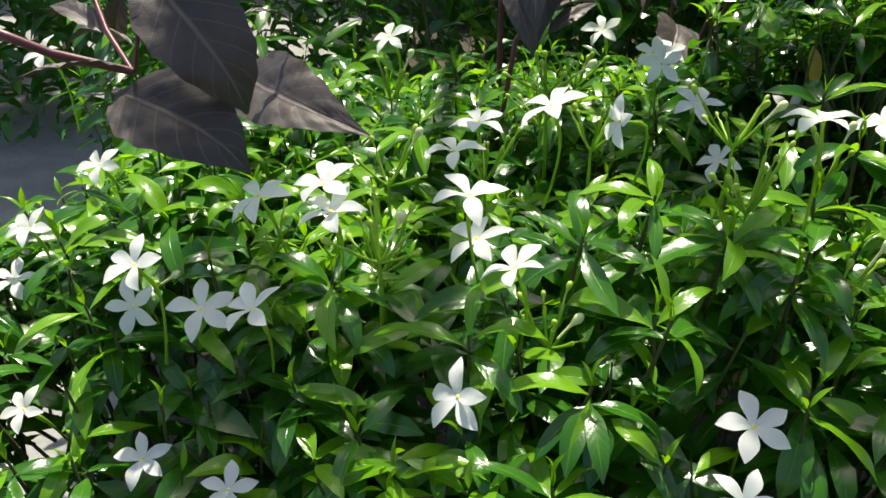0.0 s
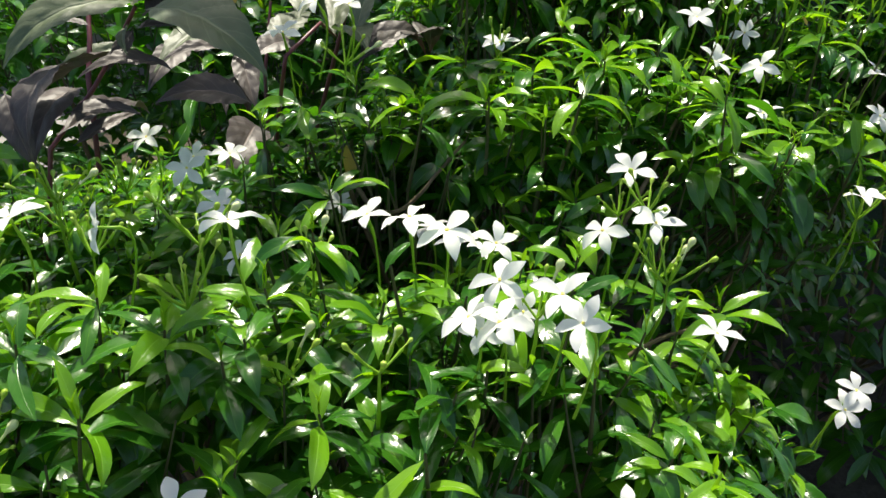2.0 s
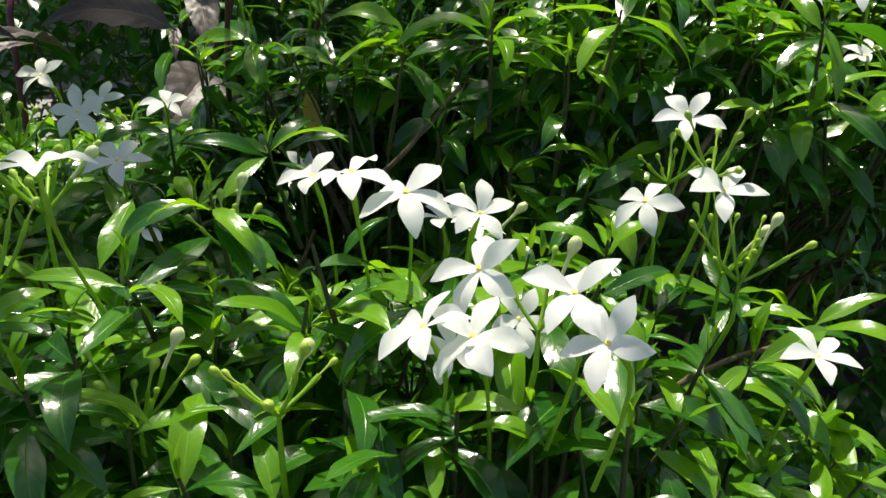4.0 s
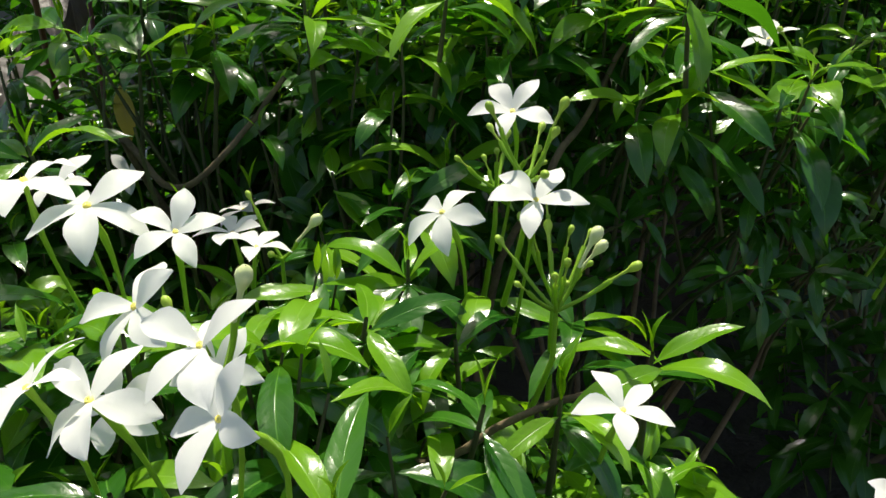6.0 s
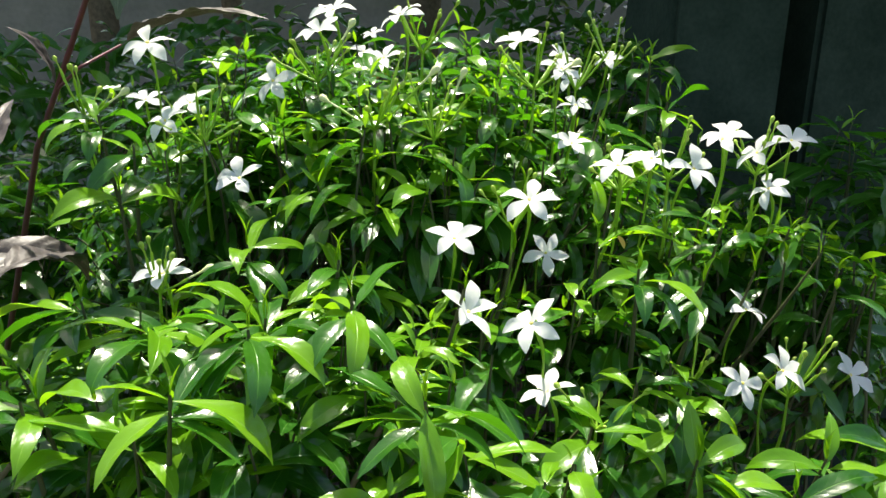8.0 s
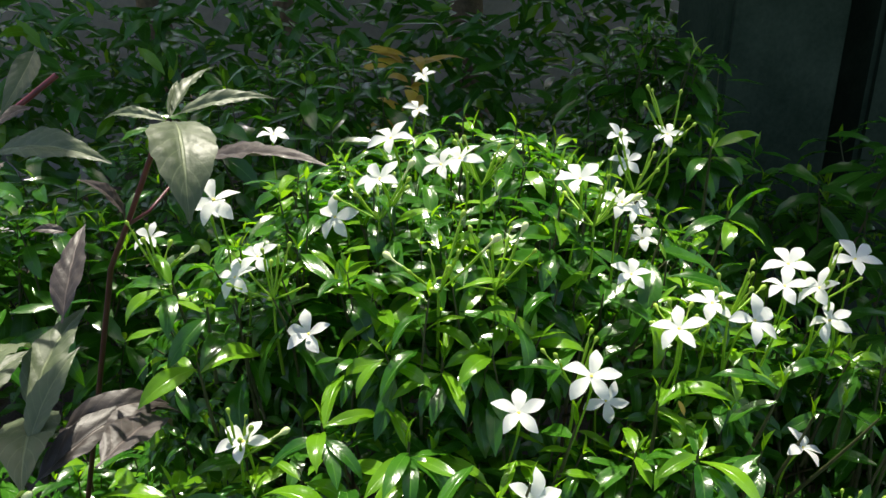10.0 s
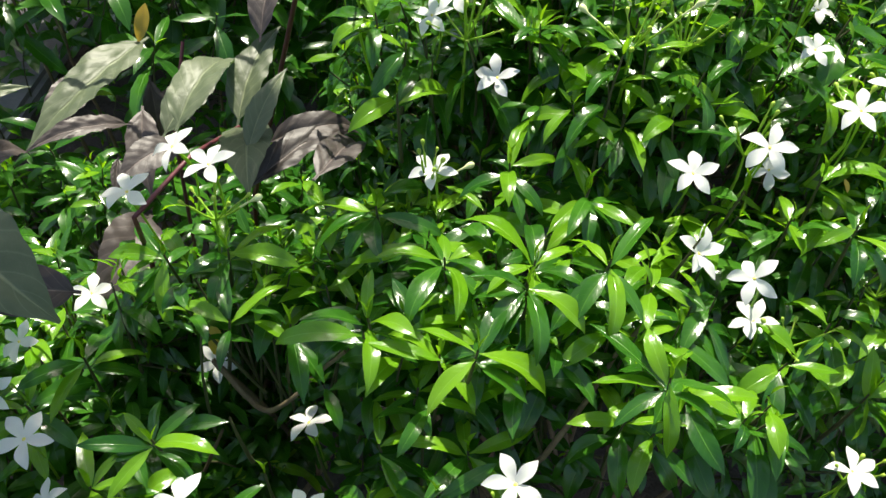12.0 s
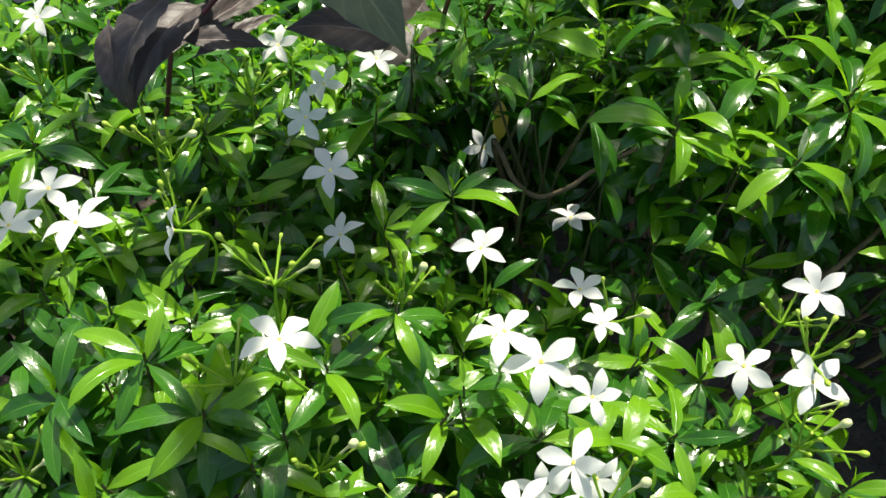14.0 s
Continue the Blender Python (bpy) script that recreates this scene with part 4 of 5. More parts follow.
rosette(tall, (0.999, 0.962, 1.180), (1.033, 0.926, 1.165), (0.961, 0.949, 1.160), (0.995, 0.930, 1.139), (1.044, 0.985, 1.186))
rosette(tall, (0.848, 0.990, 1.200), (0.847, 0.936, 1.169), (0.897, 0.975, 1.185), (0.808, 0.966, 1.185))


def sprig(shrub, centre, leaves=6, reach=0.062, lean=(0, 0)):
    """A leafy shoot end: leaves in crossed pairs round the centre, drooping towards their tips."""
    c = Vector(centre)
    start = hrng.uniform(0, math.pi)
    tips = []
    for k in range(leaves):
        a = start + 2 * math.pi * k / leaves + hrng.uniform(-.3, .3)
        r = reach * hrng.uniform(0.75, 1.15)
        tips.append(c + Vector((math.cos(a) * r + lean[0] * r, math.sin(a) * r * 0.95 + lean[1] * r, hrng.uniform(-0.026, 0.012) - (0.012 if math.sin(a) < -0.4 else 0))))
    tips = [t for t in tips if is_clear(t, 0.02) and is_clear(c.lerp(t, 0.55), 0.02)]
    rosette(shrub, c, *tips, bud=hrng.random() < 0.6, bright=0.62)


for x, y, z in ((0.517, 0.851, 1.155), (0.656, 0.913, 1.179), (0.710, 0.992, 1.196), (0.520, 0.996, 1.166), (0.581, 0.924, 1.170), (0.880, 1.083, 1.233), (0.604, 0.809, 1.059),
                (1.075, 1.013, 1.172), (0.713, 0.895, 1.199), (0.646, 0.879, 1.184), (0.536, 1.080, 1.233), (0.797, 0.935, 1.189), (0.927, 1.014, 1.201), (0.640, 1.019, 1.202), (1.027, 0.848, 1.056), (1.129, 0.877, 1.070)):
    sprig(tall, (x, y, z), hrng.choice((5, 6, 7)), 0.066)
for x, y, z in ((0.454, 0.886, 1.125), (0.400, 0.898, 1.116), (0.391, 0.959, 1.143), (0.329, 0.971, 1.123), (0.266, 0.898, 1.063), (0.221, 0.863, 1.039), (0.476, 0.825, 1.040), (0.126, 0.834, 1.059), (0.000, 0.777, 1.058)):
    sprig(low, (x, y, z), hrng.choice((5, 6, 6)), 0.058)
for x, y, z in ((0.178, 0.514, 1.040), (0.134, 0.556, 1.070), (0.228, 0.565, 1.069), (0.281, 0.567, 1.057), (-0.030, 0.542, 1.043), (-0.115, 0.548, 1.048), (-0.184, 0.524, 1.007), (-0.203, 0.486, 0.982), (-0.137, 0.481, 0.977), (0.295, 0.617, 1.071), (0.399, 0.479, 1.013), (0.535, 0.536, 1.023), (0.116, 0.426, 0.980), (0.450, 0.607, 1.060), (-0.229, 0.445, 0.957), (-0.144, 0.421, 0.945), (-0.281, 0.495, 0.977), (-0.084, 0.409, 0.957), (-0.200, 0.370, 0.910), (-0.312, 0.564, 0.988), (-0.268, 0.622, 1.014)):
    sprig(front, (x, y, z), hrng.choice((5, 6, 7)), 0.060)
for x, y, z in ((0.549, 0.640, 1.044), (0.593, 0.660, 1.018), (0.669, 0.710, 1.000), (0.523, 0.780, 1.027), (0.577, 0.770, 1.051), (0.572, 0.700, 1.044), (0.288, 0.680, 1.096), (0.333, 0.660, 1.097), (0.389, 0.600, 1.094)):
    sprig(front, (x, y, z), hrng.choice((5, 6, 7)), 0.052)
for x, y, z in ((1.031, 1.000, 1.215), (0.937, 0.950, 1.196), (1.107, 1.020, 1.177), (0.543, 1.120, 1.265), (0.514, 1.130, 1.289), (0.746, 1.060, 1.232), (1.065, 1.200, 1.301), (1.086, 1.300, 1.341)):
    sprig(tall, (x, y, z), hrng.choice((5, 6, 7)), 0.058)
for x, y, z in ((0.352, 0.800, 1.080), (0.410, 0.820, 1.084), (0.437, 0.800, 1.036), (0.530, 0.820, 1.051), (0.562, 0.860, 1.077), (0.302, 0.780, 1.044)):
    sprig(low, (x, y, z), hrng.choice((6, 7)), 0.052)

# ---- foliage ----
FRONT = [((0.24, 0.61, 0.86), (0.53, 0.24, 0.185)), ((-0.20, 0.64, 0.86), (0.30, 0.24, 0.18)), ((-0.27, 0.47, 0.78), (0.24, 0.20, 0.19))]
LOW = [((0.02, 0.92, 0.87), (0.42, 0.26, 0.175)), ((0.40, 0.95, 1.00), (0.14, 0.12, 0.13))]
TALL = [((0.74, 1.00, 0.96), (0.37, 0.25, 0.215)), ((0.795, 1.27, 1.05), (0.35, 0.32, 0.30)), ((1.10, 1.06, 1.06), (0.16, 0.15, 0.15))]
FAR = [((-0.15, 1.80, 0.58), (0.75, 0.42, 0.66)), ((0.60, 2.10, 0.60), (0.55, 0.40, 0.72))]
SHADE = [((1.75, 1.75, 0.45), (0.55, 0.55, 0.75)), ((1.30, 2.05, 0.62), (0.30, 0.35, 0.74))]
BACK = [((0.22, 1.34, 0.73), (0.36, 0.27, 0.22))]
ALL_MOUNDS += FRONT + LOW + TALL + FAR + SHADE + BACK
grow(front, (0.25, 0.66, 0.0), FRONT[:2], 820, 1, size=0.95, lowest=-0.2, young=0.7, bare=0.35)
# This mound is all light leaves: its sunshine is put into the colour.
grow(front, (-0.25, 0.55, 0.0), FRONT[2:], 260, 9, size=0.85, own=60, lowest=-0.2, young=1.0)
grow(low, (0.1, 0.98, 0.0), LOW, 520, 2, size=0.93, lowest=-0.2, bare=0.45)
grow(low, (0.2, 1.30, 0.0), BACK, 210, 6, size=0.95, own=0, lowest=-0.2, young=0.4)
grow(tall, (0.8, 1.15, 0.0), TALL, 1080, 3, size=0.95, lowest=-0.25, young=0.8, bare=0.6, gap=0.72)
far = thing("garden_shrub", "dense green garden shrub in dappled shade", "shrub", group="shrubs behind")
grow(far, (0.1, 1.9, 0.0), FAR, 520, 4, size=1.5, own=0, young=0.2)
shade = thing("garden_shrub", "low dark green shrub in deep shade beside the jasmine", "shrub", group="shrubs behind")
grow(shade, (1.75, 1.75, 0.0), SHADE, 460, 5, size=1.5, own=0, young=0.1)


def branch(shrub, points, thick):
    pts = [Vector(p) for p in points]
    fine = []
    for i in range(len(pts) - 1):
        a, b = pts[max(i - 1, 0)], pts[min(i + 2, len(pts) - 1)]
        for k in range(5):
            t = k / 5
            p, q = pts[i], pts[i + 1]
            fine.append(0.5 * ((2 * p) + (q - a) * t + (2 * a - 5 * p + 4 * q - b) * t * t + (3 * p - a - 3 * q + b) * t ** 3))
    fine.append(pts[-1])
    fine = [q + Vector((noise.noise(q * 60), noise.noise(q * 60 + Vector((9, 0, 0))), 0)) * 0.0015 for q in fine]
    v, f = tube(fine, [thick * (1 - 0.5 * i / len(fine)) for i in range(len(fine))], 8)
    link("branch", mesh_of("branch", v, f), bark, shrub)


branch(tall, ((0.56, 1.02, 0.0), (0.46, 0.97, 0.75), (0.379, 0.914, 1.035), (0.404, 0.894, 1.019), (0.430, 0.872, 1.027), (0.453, 0.872, 1.047), (0.471, 0.881, 1.065), (0.499, 0.879, 1.100)), 0.0034)
branch(tall, ((0.70, 0.95, 0.0), (0.639, 0.853, 0.845), (0.672, 0.821, 1.038), (0.701, 0.845, 1.073), (0.729, 0.873, 1.110), (0.757, 0.887, 1.148)), 0.0034)
branch(front, ((0.30, 0.70, 0.0), (0.516, 0.631, 0.859), (0.595, 0.632, 0.972), (0.662, 0.635, 1.001)), 0.0030)


# ---- purple-leaved plants ----
def quilted_blade(width, arch, fold, wave, seed):
    """A broad veined leaf of length 1 along +y: the flesh swells between the sunken midrib and side veins, the margin waves."""
    rng = np.random.RandomState(seed)
    rows, cols = 34, np.linspace(-1, 1, 11)
    verts, uvs = [], []
    y, z, ang, phase = 0.0, 0.0, arch * 0.35, rng.rand() * 6
    for i in range(rows + 1):
        s = i / rows
        q = max(0.0, (s - 0.06) / 0.94)
        form = q ** 0.75 * (1 - q) ** 1.25 / 0.367
        half = max(0.5 * width * form, 0.012 * width if i == rows else 0.028 * width)
        for c in cols:
            a = abs(c)
            vein = abs(math.sin(math.pi * (8.0 * s - 1.7 * a + (0.25 if c > 0 else 0.0))))
            swell = 0.030 * form * min(1.0, a * 3) * vein ** 0.5 + 0.007 * form * math.sin(31 * s + 7 * c + seed)
            lift = (a - 0.35 * a ** 3) * half * fold + wave * width * a ** 2 * math.sin(phase + 13 * s + (2.2 if c > 0 else 0)) * form + swell
            edge = 1 + 0.03 * math.sin(40 * s + seed) * (a > 0.95)
            verts.append((c * half * edge + 0.03 * math.sin(3 * s + seed), y - lift * math.sin(ang), z + lift * math.cos(ang)))
            uvs.append((0.5 + 0.5 * c, s))
        y, z = y + math.cos(ang) / rows, z + math.sin(ang) / rows
        ang -= arch * 2.1 / rows * (0.5 + s)
    n = len(cols)
    faces = [(r * n + k, r * n + k + 1, (r + 1) * n + k + 1, (r + 1) * n + k) for r in range(rows) for k in range(n - 1)]
    return np.array(verts), np.array(faces), np.array(uvs)


PURPLE_BLADES = [mesh_of("purple_leaf", *quilted_blade(0.36 + 0.04 * k, 0.3 + 0.2 * k, 0.22, 0.045, 50 + k)) for k in range(3)]
BRONZE_BLADES = [mesh_of("purple_leaf", *quilted_blade(0.35 + 0.04 * k, 0.3 + 0.22 * k, 0.26, 0.045, 60 + k)) for k in range(3)]
for me in PURPLE_BLADES:
    me.materials.append(leaf_purple)
for me in BRONZE_BLADES:
    me.materials.append(leaf_bronze)
prng = random.Random(5)


def purple_leaf(plant, base, tip, kind="purple", up=(0, -0.35, 1), wide=1.0):
    b, t = Vector(base), Vector(tip)
    meshes = PURPLE_BLADES if kind == "purple" else BRONZE_BLADES
    me = meshes[prng.randrange(3)]
    m = lay(me.vertices[len(me.vertices) - 6].co.copy(), b, t, up, wide * 1.05)
    return link("leaf", me, None, plant, m, "grey-purple veined leaf" if kind == "purple" else "pale grey-green young leaf")


def purple_stem_part(plant, points, thick=0.0028):
    pts = [Vector(p) for p in points]
    fine = []
    for i in range(len(pts) - 1):
        fine += [pts[i].lerp(pts[i + 1], k / 4) for k in range(4)]
    fine.append(pts[-1])
    v, f = tube(fine, [thick * (0.7 + 0.3 * i / len(fine)) for i in range(len(fine))], 8)
    link("stem", mesh_of("stem", v, f), purple_stem, plant, label="dark red stem")


def purple_plant():
    return thing("purple_leaf_plant", "garden plant with grey-purple veined leaves and dark red stems", "plant", group="purple-leaved plants")


p = purple_plant()
purple_stem_part(p, ((0.178, 0.893, 1.237), (0.143, 0.905, 1.180), (0.127, 0.900, 1.156), (0.084, 0.880, 1.102), (0.060, 0.870, 0.950), (0.020, 0.900, 0.000)), 0.0028)
purple_leaf(p, (0.186, 0.889, 1.233), (0.300, 0.827, 1.185), "bronze", (0.25, -0.5, 0.85), 1.42)
purple_leaf(p, (0.178, 0.893, 1.237), (0.204, 1.000, 1.228), "bronze", (0.1, -0.55, 0.85), 1.10)
purple_leaf(p, (0.180, 0.897, 1.229), (0.217, 1.010, 1.200), "purple", (0.2, -0.3, 1), 0.80)
purple_leaf(p, (0.168, 0.893, 1.217), (0.175, 0.840, 1.201), "bronze", (-0.5, -0.5, 0.7), 0.70)
purple_leaf(p, (0.209, 0.900, 1.171), (0.124, 0.860, 1.176), "purple", (0, -0.4, 1), 0.75)
purple_leaf(p, (0.178, 0.900, 1.241), (0.074, 0.820, 1.195), "bronze", (0.2, -0.4, 0.9), 0.90)
purple_leaf(p, (0.126, 0.840, 1.196), (0.102, 0.760, 1.141), "purple", (-0.5, -0.55, 0.7), 1.15)
purple_leaf(p, (0.280, 0.900, 1.137), (0.188, 0.880, 1.147), "purple", (0, -0.5, 0.9), 1.25)
purple_leaf(p, (0.171, 0.905, 1.214), (0.149, 0.870, 1.180), "purple", (0.4, -0.8, 0.4), 1.00)
purple_leaf(p, (0.173, 0.910, 1.214), (0.211, 0.950, 1.200), "purple", (0, -0.3, 1), 1.00)
purple_leaf(p, (0.127, 0.930, 1.213), (0.085, 0.930, 1.216), "purple", (0, -0.3, 1), 1.00)
purple_leaf(p, (0.130, 0.862, 1.167), (0.100, 0.772, 1.123), "purple", (-0.3, -0.75, 0.5), 1.10)
purple_leaf(p, (0.104, 0.842, 1.128), (0.150, 1.066, 1.085), "purple", (0.1, -0.5, 0.9), 0.50)
purple_leaf(p, (0.111, 0.860, 1.111), (0.164, 0.930, 1.124), "purple", (0, -0.5, 0.9), 0.70)
purple_leaf(p, (0.166, 0.880, 1.199), (0.043, 0.950, 1.117), "purple", (0, 0.3, 1), 0.35)
purple_leaf(p, (0.080, 0.800, 1.181), (0.100, 0.770, 1.120), "purple", (0.25, -0.8, 0.4), 1.15)
purple_leaf(p, (0.117, 0.830, 1.153), (0.179, 0.860, 1.139), "purple", (0, -0.4, 1), 1.00)

p = purple_plant()
purple_stem_part(p, ((0.376, 1.120, 1.166), (0.355, 1.020, 1.200), (0.315, 0.960, 1.175), (0.300, 1.010, 1.080), (0.300, 1.080, 0.000)), 0.0028)
purple_leaf(p, (0.376, 1.120, 1.166), (0.405, 1.243, 1.216), "bronze", (-0.25, -0.75, 0.6), 1.15)
purple_leaf(p, (0.378, 1.112, 1.170), (0.408, 0.998, 1.172), "bronze", (0.1, -0.45, 0.9), 1.35)
purple_leaf(p, (0.405, 1.100, 1.164), (0.493, 1.140, 1.156), "purple", (0, -0.55, 0.85), 0.95)
purple_leaf(p, (0.299, 1.118, 1.150), (0.351, 1.223, 1.180), "bronze", (-0.2, -0.7, 0.7), 1.30)
purple_leaf(p, (0.335, 1.060, 1.198), (0.364, 1.186, 1.198), "bronze", (-0.2, -0.7, 0.7), 1.00)
purple_leaf(p, (0.247, 1.257, 1.142), (0.255, 1.248, 1.030), "purple", (0.3, -0.8, 0.45), 0.95)
purple_leaf(p, (0.325, 1.090, 1.167), (0.278, 1.030, 1.158), "purple", (-0.1, -0.7, 0.7), 1.70)
purple_leaf(p, (0.276, 1.111, 1.052), (0.235, 0.999, 1.024), "purple", (0.2, -0.7, 0.6), 1.30)
purple_leaf(p, (0.242, 1.293, 1.172), (0.150, 1.129, 1.121), "bronze", (-0.3, -0.65, 0.75), 1.05)
purple_leaf(p, (0.254, 1.160, 1.137), (0.162, 1.100, 1.138), "purple", (0, -0.4, 0.9), 0.70)
purple_leaf(p, (0.014, 1.200, 1.098), (0.113, 1.250, 1.126), "bronze", (0, -0.5, 0.8), 0.80)
purple_leaf(p, (0.391, 1.200, 1.219), (0.398, 1.300, 1.284), "purple", (-0.3, -0.8, 0.5), 1.05)
purple_leaf(p, (0.378, 1.300, 1.275), (0.342, 1.300, 1.279), "purple", (0, -0.6, 0.7), 1.00)
purple_leaf(p, (0.253, 1.200, 1.137), (0.273, 1.120, 1.073), "purple", (0.2, -0.8, 0.4), 1.20)
purple_leaf(p, (0.230, 1.160, 1.097), (0.234, 1.120, 1.066), "purple", (0.3, -0.8, 0.4), 0.90)
purple_leaf(p, (0.201, 1.350, 1.027), (0.234, 1.380, 1.060), "purple", (0.3, -0.8, 0.4), 1.20)
purple_leaf(p, (0.174, 1.300, 1.113), (0.127, 1.200, 1.079), "purple", (0, -0.7, 0.6), 1.00)
purple_stem_part(p, ((0.295, 1.250, 1.190), (0.283, 1.200, 1.100), (0.270, 1.200, 0.000)), 0.0028)
purple_stem_part(p, ((0.396, 1.300, 1.441), (0.058, 1.240, 1.196), (0.063, 1.200, 1.149), (0.061, 1.170, 1.105), (0.060, 1.150, 0.900), (0.050, 1.150, 0.000)), 0.0042)

p = purple_plant()
purple_stem_part(p, ((0.526, 1.150, 1.428), (0.508, 1.190, 1.407), (0.453, 1.250, 1.299), (0.419, 1.290, 1.236), (0.330, 1.340, 0.900), (0.310, 1.340, 0.000)), 0.0036)
purple_stem_part(p, ((0.507, 1.294, 1.341), (0.483, 1.220, 1.323), (0.453, 1.250, 1.299)), 0.0020)
purple_leaf(p, (0.526, 1.150, 1.428), (0.550, 1.057, 1.369), "bronze", (0.35, -0.6, 0.7), 1.35)
purple_leaf(p, (0.526, 1.150, 1.428), (0.468, 1.170, 1.426), "bronze", (0, -0.45, 0.9), 0.70)
purple_leaf(p, (0.531, 1.150, 1.432), (0.615, 1.180, 1.437), "bronze", (0, -0.5, 0.9), 0.75)
purple_leaf(p, (0.526, 1.150, 1.428), (0.528, 1.200, 1.452), "bronze", (0.3, -0.8, 0.4), 0.60)
purple_leaf(p, (0.530, 1.150, 1.434), (0.562, 1.220, 1.460), "bronze", (-0.5, -0.6, 0.6), 0.90)
purple_leaf(p, (0.507, 1.294, 1.341), (0.657, 1.182, 1.372), "purple", (0, -0.15, 1), 0.72)
purple_leaf(p, (0.377, 1.160, 1.403), (0.487, 1.100, 1.407), "bronze", (0, -0.55, 0.85), 0.95)
purple_leaf(p, (0.413, 1.200, 1.483), (0.399, 1.130, 1.440), "bronze", (0.3, -0.7, 0.6), 0.90)
purple_leaf(p, (0.402, 1.200, 1.433), (0.377, 1.150, 1.421), "purple", (0, -0.5, 0.8), 1.00)
purple_leaf(p, (0.380, 1.170, 1.392), (0.370, 1.130, 1.377), "purple", (0, -0.6, 0.8), 1.00)
purple_leaf(p, (0.452, 1.250, 1.300), (0.422, 1.220, 1.358), "purple", (0, -0.4, 0.9), 1.00)
purple_leaf(p, (0.462, 1.000, 1.191), (0.498, 1.120, 1.144), "purple", (0, -0.3, 1), 0.90)
purple_leaf(p, (0.398, 1.050, 1.181), (0.429, 1.120, 1.234), "bronze", (-0.2, -0.85, 0.4), 1.00)
purple_leaf(p, (0.392, 1.040, 1.147), (0.497, 1.160, 1.133), "purple", (0, -0.25, 1), 0.60)

p = purple_plant()
purple_stem_part(p, ((-0.182, 0.630, 1.152), (-0.227, 0.610, 1.171), (-0.253, 0.600, 1.187), (-0.328, 0.620, 1.193), (-0.620, 0.660, 0.900), (-0.700, 0.700, 0.000)), 0.0045)
purple_stem_part(p, ((-0.182, 0.630, 1.152), (-0.210, 0.660, 1.172), (-0.231, 0.690, 1.195), (-0.220, 0.700, 1.249)), 0.0028)
purple_stem_part(p, ((-0.180, 0.630, 1.153), (-0.170, 0.630, 1.187), (-0.169, 0.630, 1.213)), 0.0020)
purple_leaf(p, (-0.155, 0.630, 1.229), (-0.102, 0.620, 1.124), "purple", (0.4, -0.72, 0.5), 1.55)
purple_leaf(p, (-0.193, 0.630, 1.143), (-0.101, 0.604, 1.084), "purple", (0.42, -0.62, 0.65), 1.75)
purple_leaf(p, (-0.200, 0.880, 1.066), (-0.037, 0.740, 1.060), "purple", (0.15, -0.75, 0.65), 1.25)
purple_leaf(p, (-0.181, 0.630, 1.154), (-0.241, 0.570, 1.162), "purple", (0, 0.2, 1), 0.28)
purple_leaf(p, (-0.191, 0.660, 1.160), (-0.260, 0.680, 1.149), "purple", (0, 0.3, 1), 0.40)
purple_leaf(p, (-0.212, 0.660, 1.170), (-0.274, 0.700, 1.179), "purple", (0, -0.3, 1), 1.00)
purple_leaf(p, (-0.210, 0.700, 1.189), (-0.233, 0.720, 1.145), "purple", (0.3, -0.8, 0.4), 1.10)
purple_leaf(p, (-0.160, 0.800, 1.145), (-0.124, 0.850, 1.123), "purple", (0, -0.1, 1), 0.40)
purple_leaf(p, (-0.156, 0.800, 1.140), (-0.140, 0.780, 1.121), "purple", (0.3, -0.8, 0.4), 1.00)


# ---- trees behind; their unseen crowns are added to shade the distance ----
def tree(x, y, height, thick, crown, seed):
    rng = random.Random(seed)
    t = thing("tree", "brown-trunked garden tree with a dense green crown, unseen and added for shade", "tree", (0, 0, 0), "trees behind the shrubs")
    pts = [Vector((x + 0.06 * math.sin(k * 0.9 + seed), y + 0.05 * math.cos(k * 1.1), height * k / 9)) for k in range(10)]
    v, f = tube(pts, [thick * (1.25 if k == 0 else 1 - 0.05 * k) for k in range(10)], 12)
    link("trunk", mesh_of("trunk", v, f), bark, t)
    for k in range(7):
        a = 2.4 * k
        end = pts[-2] + Vector((math.cos(a) * crown[0] * 0.7, math.sin(a) * crown[1] * 0.7, crown[2] * rng.uniform(0, 0.8)))
        start = pts[-3].lerp(pts[-1], rng.random())
        v, f = tube(bend(start, start.lerp(end, 0.5) + Vector((0, 0, 0.3)), end, 8), [thick * 0.45 * (1 - 0.1 * i) for i in range(8)], 8)
        link("limb", mesh_of("limb", v, f), bark, t)
    leaves = []
    for k in range(4200):
        d = Vector((rng.gauss(0, 1), rng.gauss(0, 1), rng.gauss(0, 1))).normalized() * rng.uniform(0.35, 1.0)
        p = pts[-1] + Vector((d.x * crown[0], d.y * crown[1], d.z * crown[2] + crown[2] * 0.3))
        if noise.noise(p * 1.1) < -0.30:
            continue
        leaves.append((rng.randrange(8), 0, basis(p, (rng.uniform(-1, 1), rng.uniform(-1, 1), rng.uniform(-.8, .2)), (rng.uniform(-.4, .4), rng.uniform(-.4, .4), 1), rng.uniform(0.22, 0.34))))
    me = stuff_mesh("crown", leaves, FAR_BLADES)
    tagged(link("crown", me, None, t), kind="stuff")
    return t


shade_tree = tree(-0.08, 4.5, 3.5, 0.075, (1.9, 1.2, 0.7), 1)
tree(0.42, 4.9, 3.2, 0.065, (0.9, 0.8, 0.6), 6)
tree(1.35, 4.35, 3.5, 0.09, (1.6, 1.6, 0.8), 2)
tree(2.47, 2.62, 3.4, 0.04, (1.2, 1.2, 0.7), 3)
tree(-2.4, 4.4, 3.5, 0.09, (1.8, 1.45, 0.8), 4)


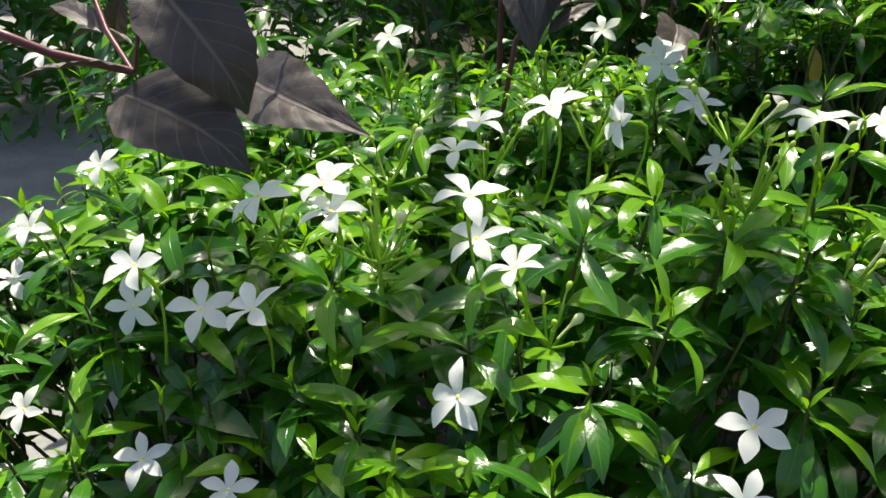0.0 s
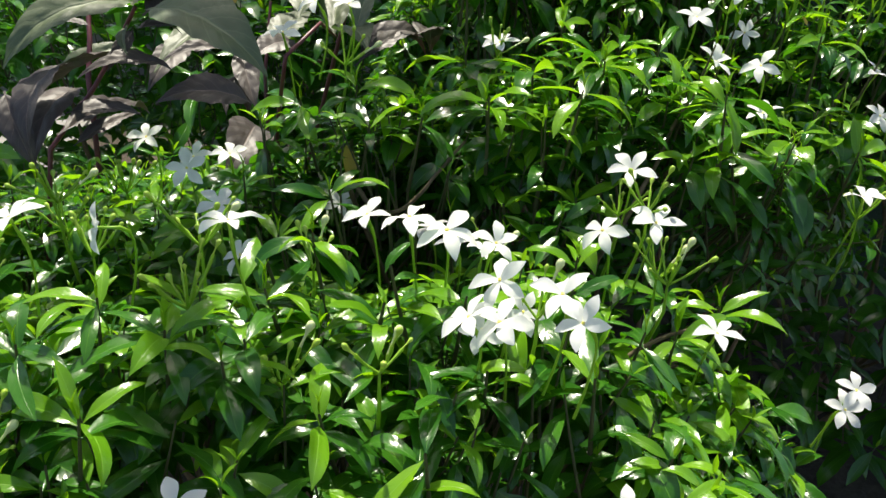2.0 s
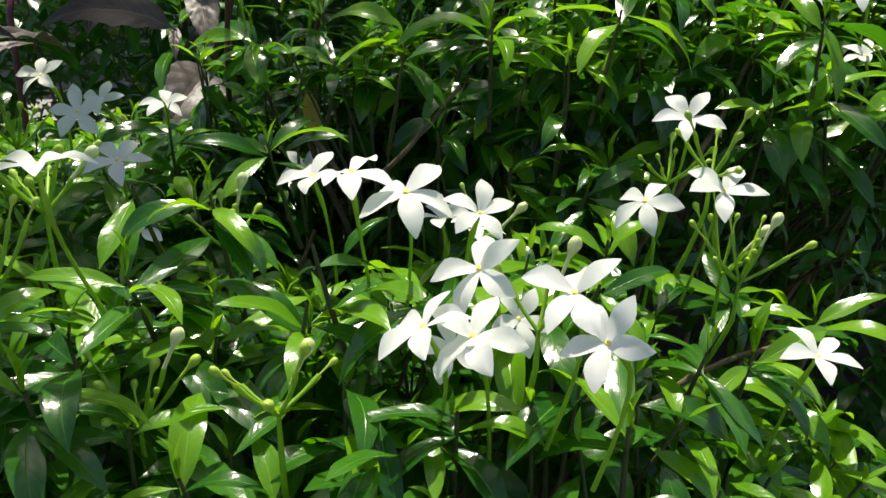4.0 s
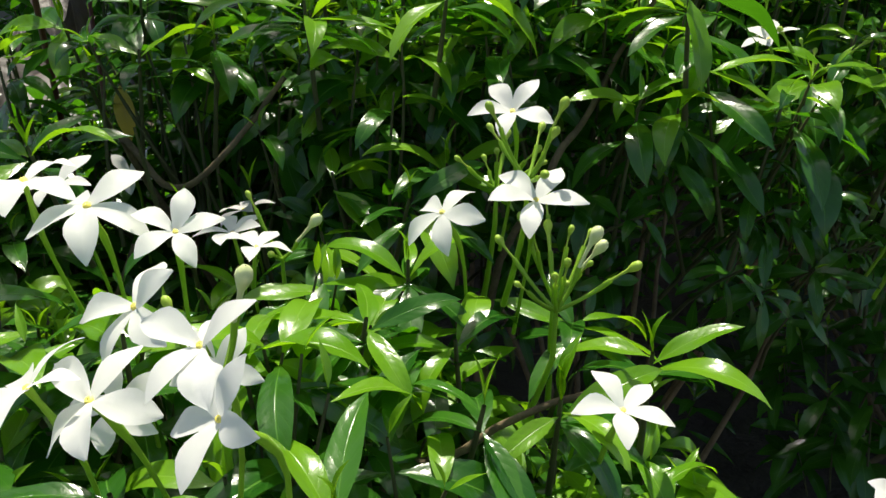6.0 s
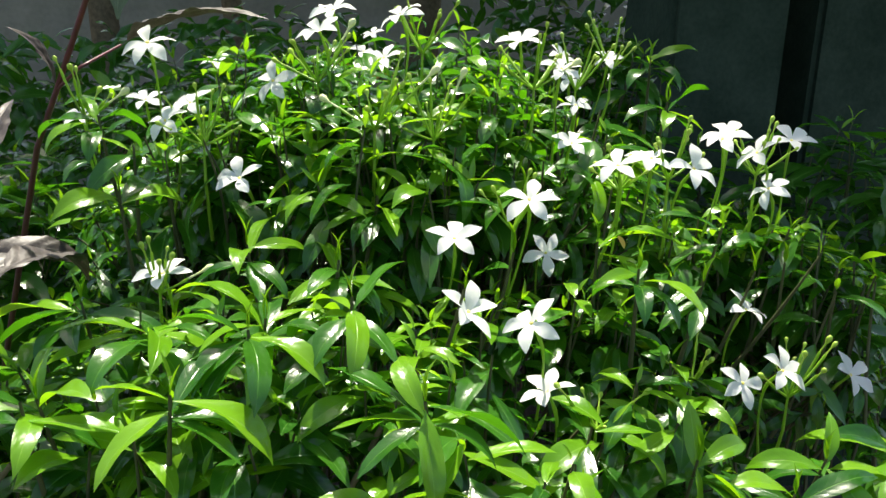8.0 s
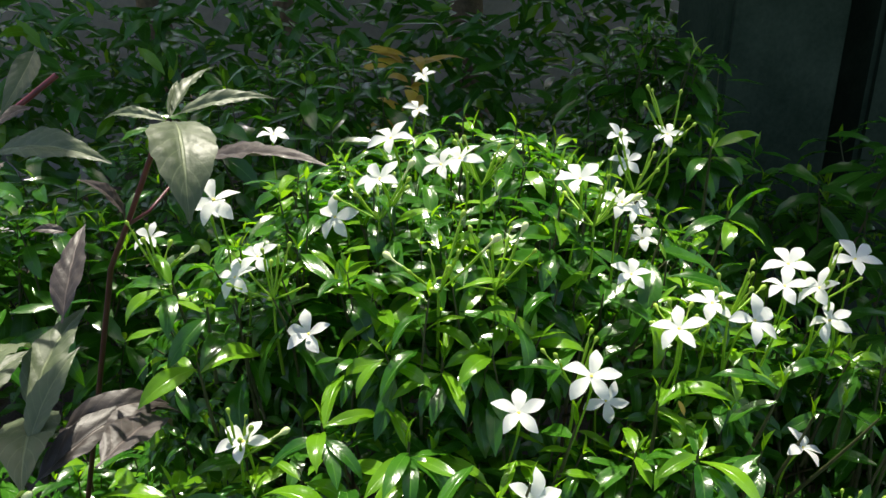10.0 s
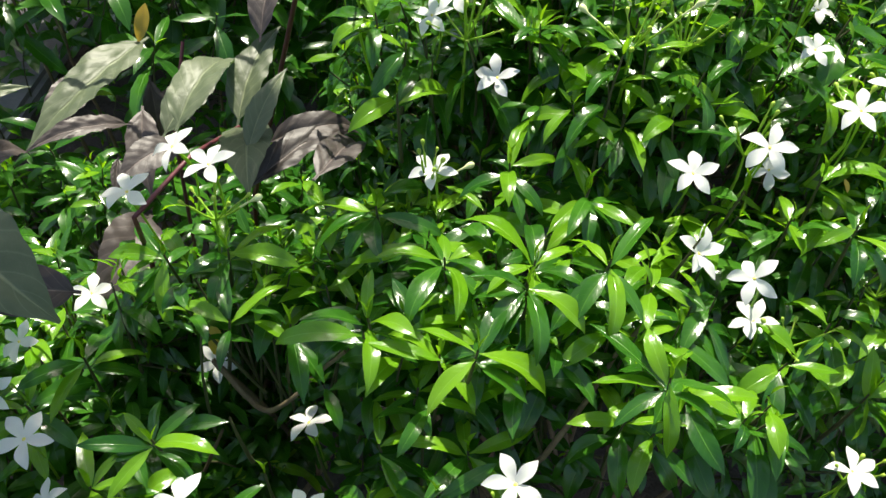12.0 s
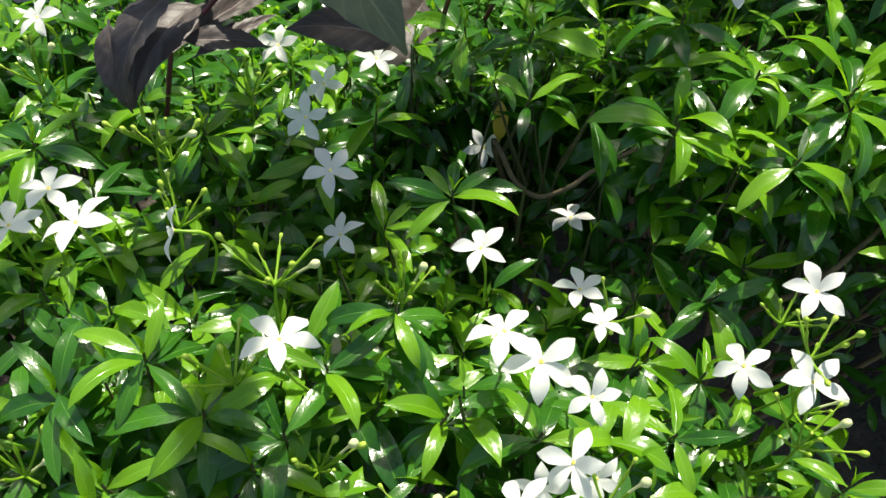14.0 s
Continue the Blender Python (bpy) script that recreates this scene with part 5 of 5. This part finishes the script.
def shade_overhang(t, tip, sprays, seed):
    """A long unseen limb over the shrubs, its loose sprays of leaves added to shade patches below."""
    rng = random.Random(seed)
    start = Vector((-0.05, 4.45, 2.7))
    tip = Vector(tip)
    pts = bend(start, start.lerp(tip, 0.5) + Vector((0, 0, 0.55)), tip, 16)
    v, f = tube(pts, [0.035 - 0.0018 * i for i in range(16)], 9)
    link("limb", mesh_of("limb", v, f), bark, t)
    leaves = []
    for x, y, z, rx, ry, count in sprays:
        centre = Vector((x, y, z))
        near = min(pts, key=lambda q: (q - centre).length)
        v, f = tube(bend(near, near.lerp(centre, 0.5) + Vector((0, 0, 0.06)), centre, 7), [0.008 - 0.001 * i for i in range(7)], 6)
        link("twig", mesh_of("twig", v, f), bark, t)
        for k in range(count):
            p = centre + Vector((rng.uniform(-rx, rx), rng.uniform(-ry, ry), rng.uniform(-.05, .05)))
            leaves.append((rng.randrange(8), 0, basis(p, (rng.uniform(-1, 1), rng.uniform(-1, 1), rng.uniform(-.5, .1)), (rng.uniform(-.3, .3), rng.uniform(-.1, .5), 1), rng.uniform(0.12, 0.18))))
    tagged(link("spray", stuff_mesh("spray", leaves), None, t), kind="stuff")


# Sprays sit on the sun's line above the patches they are added to shade.
shade_overhang(shade_tree, (0.1, 1.0, 2.45), ((0.30, 1.08, 2.32, 0.04, 0.05, 8), (0.02, 1.17, 2.34, 0.05, 0.07, 13), (0.46, 1.53, 2.36, 0.04, 0.03, 5), (0.27, 1.43, 2.36, 0.04, 0.03, 14)), 12)


def hedge(x0, x1, y, high, deep, count, seed, label):
    """A far row of leafy growth."""
    rng = random.Random(seed)
    h = thing("hedge", label, "hedge", group="far greenery")
    leaves = []
    for k in range(count):
        x, s = rng.uniform(x0, x1), rng.random()
        z = (high + 0.25 * noise.noise(Vector((x * 1.2, y, 0)))) * s ** 0.8
        p = Vector((x, y + rng.uniform(-deep, deep) + 0.2 * noise.noise(Vector((x * 2, z * 2, 3))), z))
        leaves.append((rng.randrange(8), 2 if rng.random() < 0.08 else 0, basis(p, (rng.uniform(-1, 1), rng.uniform(-1, 0.3), rng.uniform(-.8, .5)), (rng.uniform(-.5, .5), -0.6, 1), rng.uniform(0.07, 0.15))))
    for k in range(6):
        part = [g for g in leaves if int(5.999 * (g[2].translation.x - x0) / (x1 - x0)) == k]
        tagged(link("clump", stuff_mesh("clump", part, FAR_BLADES), None, h), kind="stuff")


hedge(-2.6, 1.3, 3.3, 1.32, 0.35, 6500, 7, "far dark green hedge of mixed leaves")
hedge(1.3, 4.8, 3.4, 2.55, 0.35, 8500, 8, "tall far dark green growth in deep shade")


# ---- odd leaves and a yellow plant behind ----
def odd_leaf(shrub, base, tip, up, label):
    me = mesh_of("leaf", *blade(1, 0.34, arch=0.3, fold=0.3, wave=0.06, seed=91))
    me.materials.append(leaf_yellow)
    link("leaf", me, None, shrub, lay(me.vertices[len(me.vertices) - 3].co.copy(), base, tip, up), label)


odd_leaf(low, (0.376, 0.925, 1.085), (0.381, 0.915, 1.045), (0.2, -1, 0.2), "withered yellow leaf")
# This leaf blade stands in for a small withered flower.
odd_leaf(tall, (0.939, 1.000, 1.210), (0.941, 0.990, 1.201), (0.2, -1, 0.3), "withered yellow leaf")
odd_leaf(low, (0.245, 1.30, 1.21), (0.235, 1.28, 1.17), (0.2, -1, 0.3), "withered yellow leaf")
yellow = thing("yellow_leaf_plant", "small far plant with bright yellow leaves", "plant")
yrng = random.Random(8)
stem_v, stem_f = tube(bend((0.86, 2.5, 0), (0.88, 2.48, 0.7), (0.86, 2.45, 1.2), 8), [0.008 - 0.0006 * i for i in range(8)], 7)
link("stem", mesh_of("stem", stem_v, stem_f), bark, yellow)
YELLOW_MESH = mesh_of("leaf", *blade(1, 0.30, arch=0.5, fold=0.25, wave=0.05, seed=92))
YELLOW_MESH.materials.append(leaf_yellow)
for k in range(46):
    a, h = 2.4 * k, yrng.uniform(0.75, 1.3)
    base = Vector((0.86, 2.46, h - 0.05))
    tip = base + Vector((math.cos(a) * 0.10, math.sin(a) * 0.10, yrng.uniform(-0.03, 0.05))) * yrng.uniform(0.8, 1.5)
    link("leaf", YELLOW_MESH, None, yellow, lay(YELLOW_MESH.vertices[len(YELLOW_MESH.vertices) - 3].co.copy(), base + (tip - base) * 0.15, tip, (0, -0.3, 1)))
